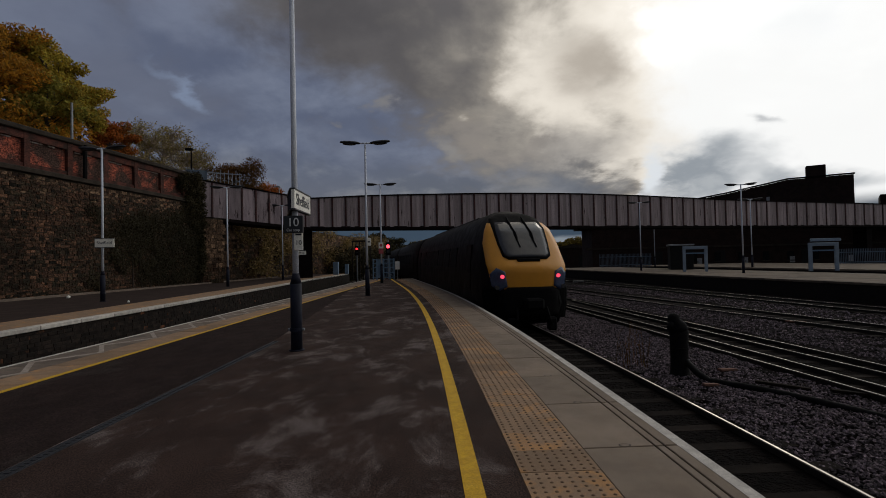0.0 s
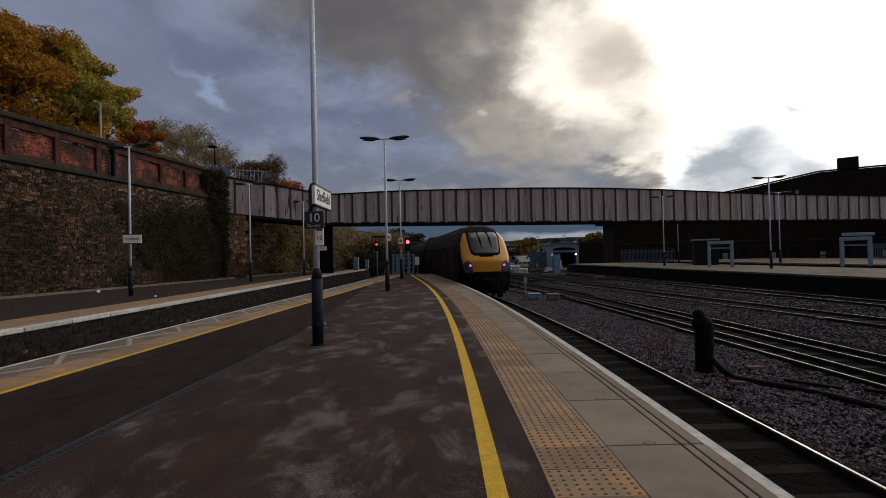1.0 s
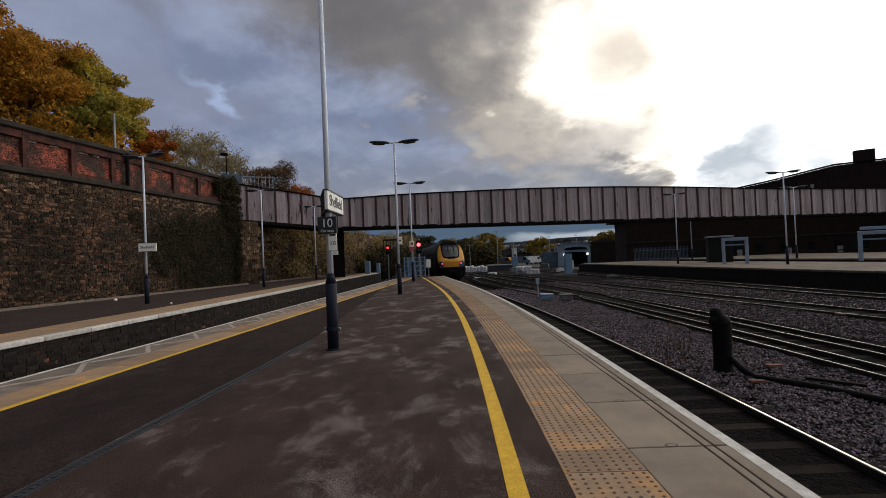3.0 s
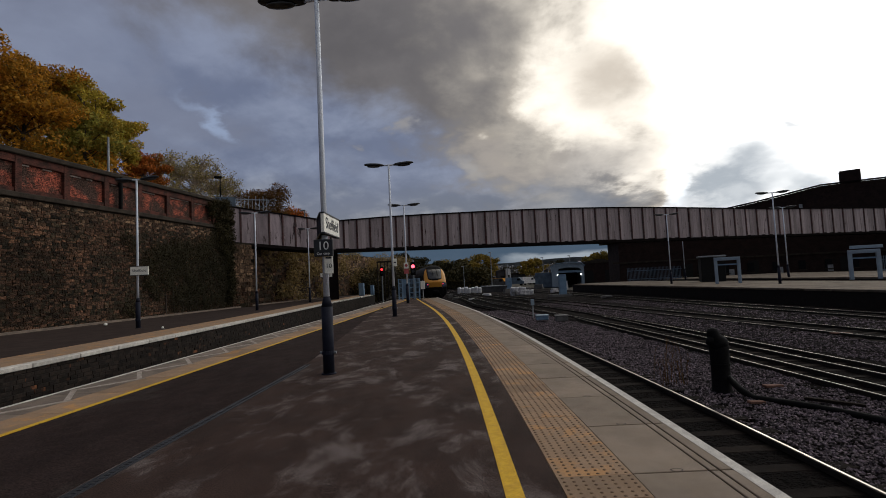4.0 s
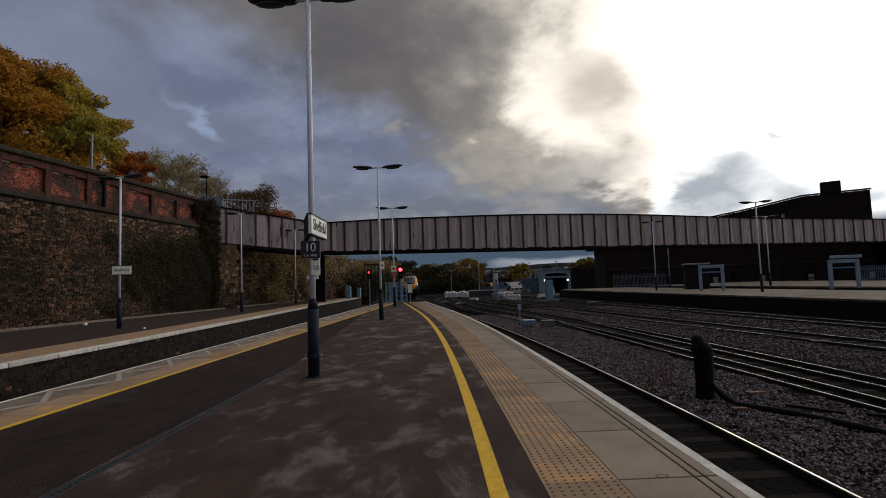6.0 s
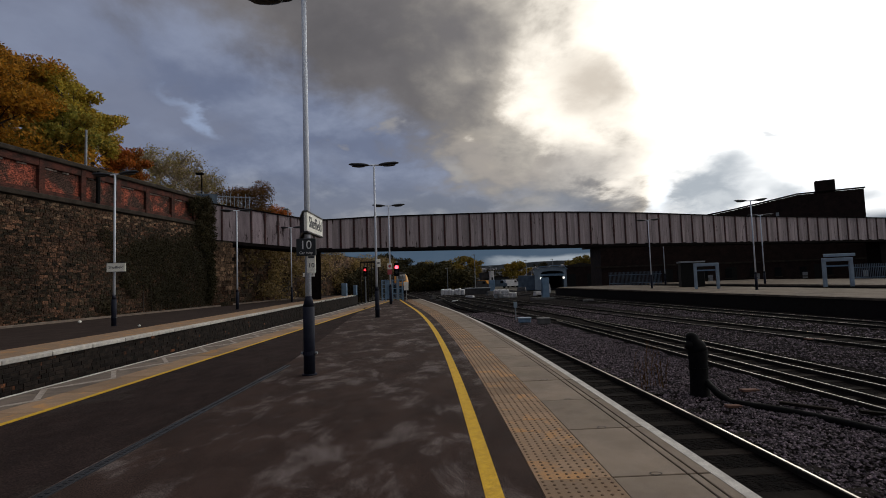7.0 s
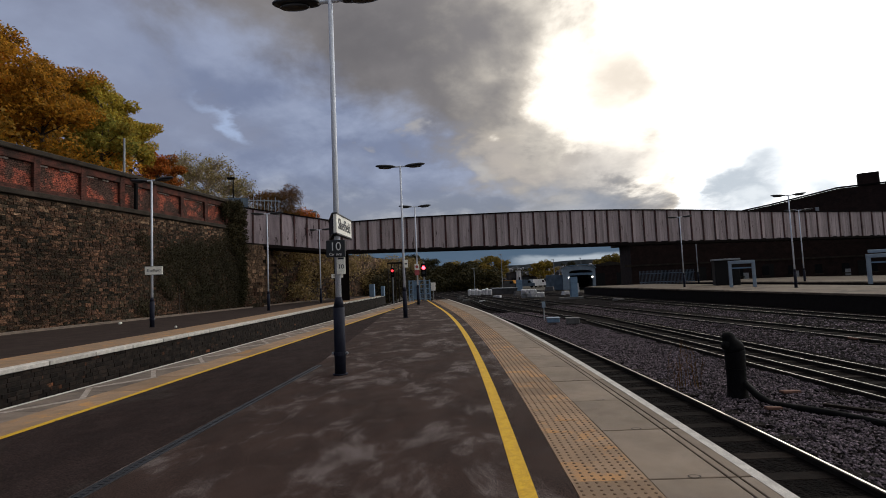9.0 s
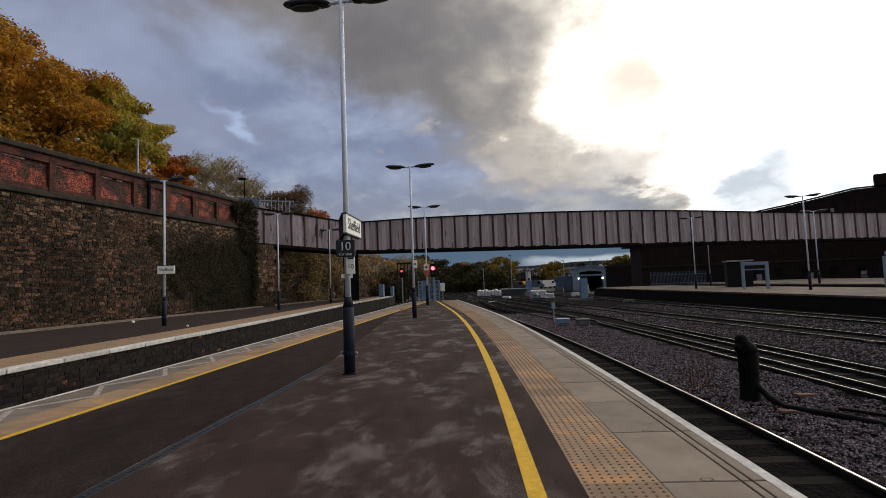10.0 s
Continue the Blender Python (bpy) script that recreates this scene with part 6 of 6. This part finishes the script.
def coach(nose, label):
    c = empty("train_coach", None, label, "train coach", "train coaches")
    sec = section()
    n = len(sec)
    bm = bmesh.new()
    rows = []
    if nose:
        cz = 1.9
        for q in (0.02, 0.3, 0.55, 0.75, 0.88, 0.955, 1.0):
            pull = 0.30 * max(0, (q - 0.8) / 0.2) ** 2
            rows.append([bm.verts.new((x * q, nose_y(x * q, cz + (z - cz) * q) + pull, cz + (z - cz) * q)) for x, z in sec])
        bm.faces.new(rows[0])
        depth = [v.co.y for v in rows[-1]]
        rows.append([bm.verts.new((x, max(d + 0.5, 2.6), z)) for (x, z), d in zip(sec, depth)])
    else:
        rows.append([bm.verts.new((x * 0.97, 0.0, 0.4 + (z - 0.4) * 0.985)) for x, z in sec])
        bm.faces.new(rows[0])
        rows.append([bm.verts.new((x, 0.12, z)) for x, z in sec])
    for y in (4.0, 8.0, 12.0, 16.0, 20.0, LONG - 0.1):
        rows.append([bm.verts.new((x, y, z)) for x, z in sec])
    bm.faces.new(rows[-1])
    for a, b in zip(rows, rows[1:]):
        for k in range(n):
            f = bm.faces.new((a[k], a[(k + 1) % n], b[(k + 1) % n], b[k]))
            z = (a[k].co.z + a[(k + 1) % n].co.z) / 2
            f.material_index = 1 if z > 3.05 else (2 if z < 0.6 else 0)
    body = part("body", bm, [TRAIN_BODY, TRAIN_ROOF, TRAIN_BLACK], c, smooth=False)
    for p in body.data.polygons:
        p.use_smooth = p.area < 14
    # side windows, doors and underframe
    for q in (-1, 1):
        for k in range(9):
            y = 3.6 + k * 1.95
            if k in (0, 8):
                continue
            bm = bmesh.new()
            v = [bm.verts.new((q * x, yy, z)) for yy, (x, z) in ((y, (1.375, 1.95)), (y + 1.45, (1.375, 1.95)), (y + 1.45, (1.285, 2.72)), (y, (1.285, 2.72)))]
            w = [bm.verts.new((u.co.x - q * 0.05, u.co.y, u.co.z)) for u in v]
            bm.faces.new(v), bm.faces.new(w[::-1])
            for e in range(4):
                bm.faces.new((v[e], v[(e + 1) % 4], w[(e + 1) % 4], w[e]))
            part("side_window", bm, GLASS, c)
        for y in (2.5, 20.4):
            part("door", prism([(q * 1.33, 0.95), (q * 1.395, 1.4), (q * 1.375, 2.0), (q * 1.30, 2.75), (q * 1.2, 2.75), (q * 1.2, 0.95)], 0.9), TRAIN_BODY, c, at=pose(0, y, 0))
    part("underframe", box(-1.1, 1.1, 1.4, LONG - 1.2, 0.28, 0.9, 0.08), TRAIN_BLACK, c)
    for y in (3.4, LONG - 3.4):
        b = part("bogie", box(-1.05, 1.05, y - 1.5, y + 1.5, 0.35, 0.75, 0.1), TRAIN_BLACK, c)
        for dy in (-1.05, 1.05):
            for q in (-1, 1):
                part("wheel", tube([(q * 0.70, y + dy, 0.42), (q * 0.83, y + dy, 0.42)], 0.42, 18), TRAIN_BLACK, b)
    part("roof_pod", box(-0.55, 0.55, 5, LONG - 4, 3.70, 3.86, 0.05), TRAIN_ROOF, c)
    if not nose:
        part("gangway", box(-0.75, 0.75, -0.6, 0.05, 0.9, 3.2, 0.05), TRAIN_BLACK, c)
        return c
    # the yellow end
    mask = [(-1.19, 1.70), (-1.02, 1.46), (-0.72, 1.30), (0.72, 1.30), (1.02, 1.46), (1.19, 1.70), (1.25, 2.1), (1.22, 2.75), (1.10, 3.16), (0.94, 3.42), (-0.94, 3.42), (-1.10, 3.16), (-1.22, 2.75), (-1.25, 2.1)]
    nose_patch(mask, 0.025, TRAIN_YELLOW, "yellow_end", c, "warm yellow warning end panel", 8)
    surround = [(-0.60, 2.22), (0.60, 2.22), (0.76, 2.32), (0.82, 2.7), (0.86, 3.22), (0.82, 3.58), (0.45, 3.76), (-0.45, 3.76), (-0.82, 3.58), (-0.86, 3.22), (-0.82, 2.7), (-0.76, 2.32)]
    nose_patch(surround, 0.05, TRAIN_BLACK, "windscreen_surround", c, "black windscreen surround", 7)
    screen = [(-0.58, 2.29), (0.58, 2.29), (0.69, 2.36), (0.755, 2.7), (0.775, 3.2), (0.70, 3.44), (-0.70, 3.44), (-0.775, 3.2), (-0.755, 2.7), (-0.69, 2.36)]
    nose_patch(screen, 0.065, SCREEN, "windscreen", c, "large grey reflecting windscreen", 6)
    # two wipers hanging from the head of the screen, each a cranked arm with its blade
    for x0 in (-0.22, 0.30):
        pts = [(x0 + dx, nose_y(0, z) - 0.11, z) for dx, z in ((-0.02, 3.62), (-0.03, 3.25), (0.03, 3.06), (0.03, 2.84))]
        arm = part("wiper", tube(pts, 0.026, 6), TRAIN_BLACK, c)
        blade = [(x0 + dx, nose_y(0, z) - 0.09, z) for dx, z in ((-0.06, 3.50), (-0.01, 3.0), (0.07, 2.60))]
        part("blade", tube(blade, 0.018, 6), TRAIN_BLACK, arm)
    part("wiper_box", box(-0.36, 0.36, nose_y(0, 2.2) - 0.09, 0.3, 2.15, 2.25, 0.02), TRAIN_BLACK, c)
    for q in (-1, 1):
        cl = nose_patch([(q * x, z) for x, z in ((0.72, 1.42), (0.94, 1.30), (1.15, 1.44), (1.20, 1.80), (1.02, 1.98), (0.78, 1.86))], 0.05, LAMP_GLASS, "headlamp_unit", c, "dark blue tinted headlamp unit", 4)
        y = nose_y(0.80, 1.7)
        part("tail_lamp", tube([(q * 0.87, y - 0.09, 1.72), (q * 0.87, y - 0.02, 1.72)], 0.055, 16), TAIL, cl, "glowing red tail lamp")
        part("marker_lamp", tube([(q * 1.03, y - 0.075, 1.40), (q * 1.03, y, 1.40)], 0.06, 14), LENS, cl)
    nose_patch([(-0.86, 0.55), (0.86, 0.55), (1.0, 0.9), (0.92, 1.26), (0.70, 1.40), (-0.70, 1.40), (-0.92, 1.26), (-1.0, 0.9)], 0.045, TRAIN_BLACK, "coupler_recess", c, "black coupler recess", 4)
    part("coupler", box(-0.28, 0.28, -0.42, 0.3, 0.75, 1.08, 0.06), TRAIN_BLACK, c)
    part("obstacle_guard", prism([(-0.95, 0.28), (0.95, 0.28), (1.1, 0.7), (-1.1, 0.7)], 0.2), TRAIN_BLACK, c, at=pose(0, 0.35, 0))
    for q in (-1, 1):
        part("life_guard", box(q * 0.62 - 0.14, q * 0.62 + 0.14, -0.12, 0.1, 0.10, 0.5, 0.05), TRAIN_BLACK, c)
        part("side_skirt", nose_skirt(q), TRAIN_BLACK, c)
        part("hose", tube([(q * 0.45, -0.05, 0.8), (q * 0.5, -0.22, 0.45), (q * 0.6, -0.1, 0.3)], 0.035, 6), IRON, c)
    return c


# arc length along the train's line
LINE = [(0.0, Vector(train_line(0)))]
for _i in range(1, 1000):
    _p = Vector(train_line(_i * 0.25))
    LINE.append((LINE[-1][0] + (_p - LINE[-1][1]).length, _p))


def on_line(s):
    lo, hi = 0, len(LINE) - 1
    while hi - lo > 1:
        mid = (lo + hi) // 2
        if LINE[mid][0] <= s:
            lo = mid
        else:
            hi = mid
    (sa, pa), (sb, pb) = LINE[lo], LINE[hi]
    return pa.lerp(pb, (s - sa) / (sb - sa))


def coach_pose(s):
    a, b = on_line(s + 3.4), on_line(s + LONG - 3.4)
    d = (b - a).normalized()
    o = a - d * 3.4
    return pose(o.x + 0.03, o.y, RAIL_Z - 0.02, 0, 0, math.degrees(math.atan2(-d.x, d.y)))


TRAIN = []


def build_train():
    TRAIN.append(coach(True, "departing train's rear coach with a yellow end and red tail lamps"))
    for k in range(3):
        TRAIN.append(coach(False, "dark passenger train coach running ahead of the rear one"))


def motions():
    for k, c in enumerate(TRAIN):
        c.scale = (1.05, 1.0, 1.06)
        rows = []
        for i in range(41):
            t = i * 0.25
            s = 15.4 + 10.8 * t
            rows.append((t, coach_pose(s + k * 23.2)))
        walk(c, rows)


SLEEPER_MESH = mesh_of("sleeper", box(-1.25, 1.25, -0.12, 0.12, -0.13, 0.0, 0.015), SLEEPER)
build_ground()
build_wall()
build_east_platform()
build_far_platform()
build_bridge()
build_tracks()
build_buildings()
build_train()
build_lamps()
build_gate()
build_trackside()
build_yard()
build_east_things()
build_wall_things()
build_trees()
build_distance()
build_ballast()
build_island()
motions()
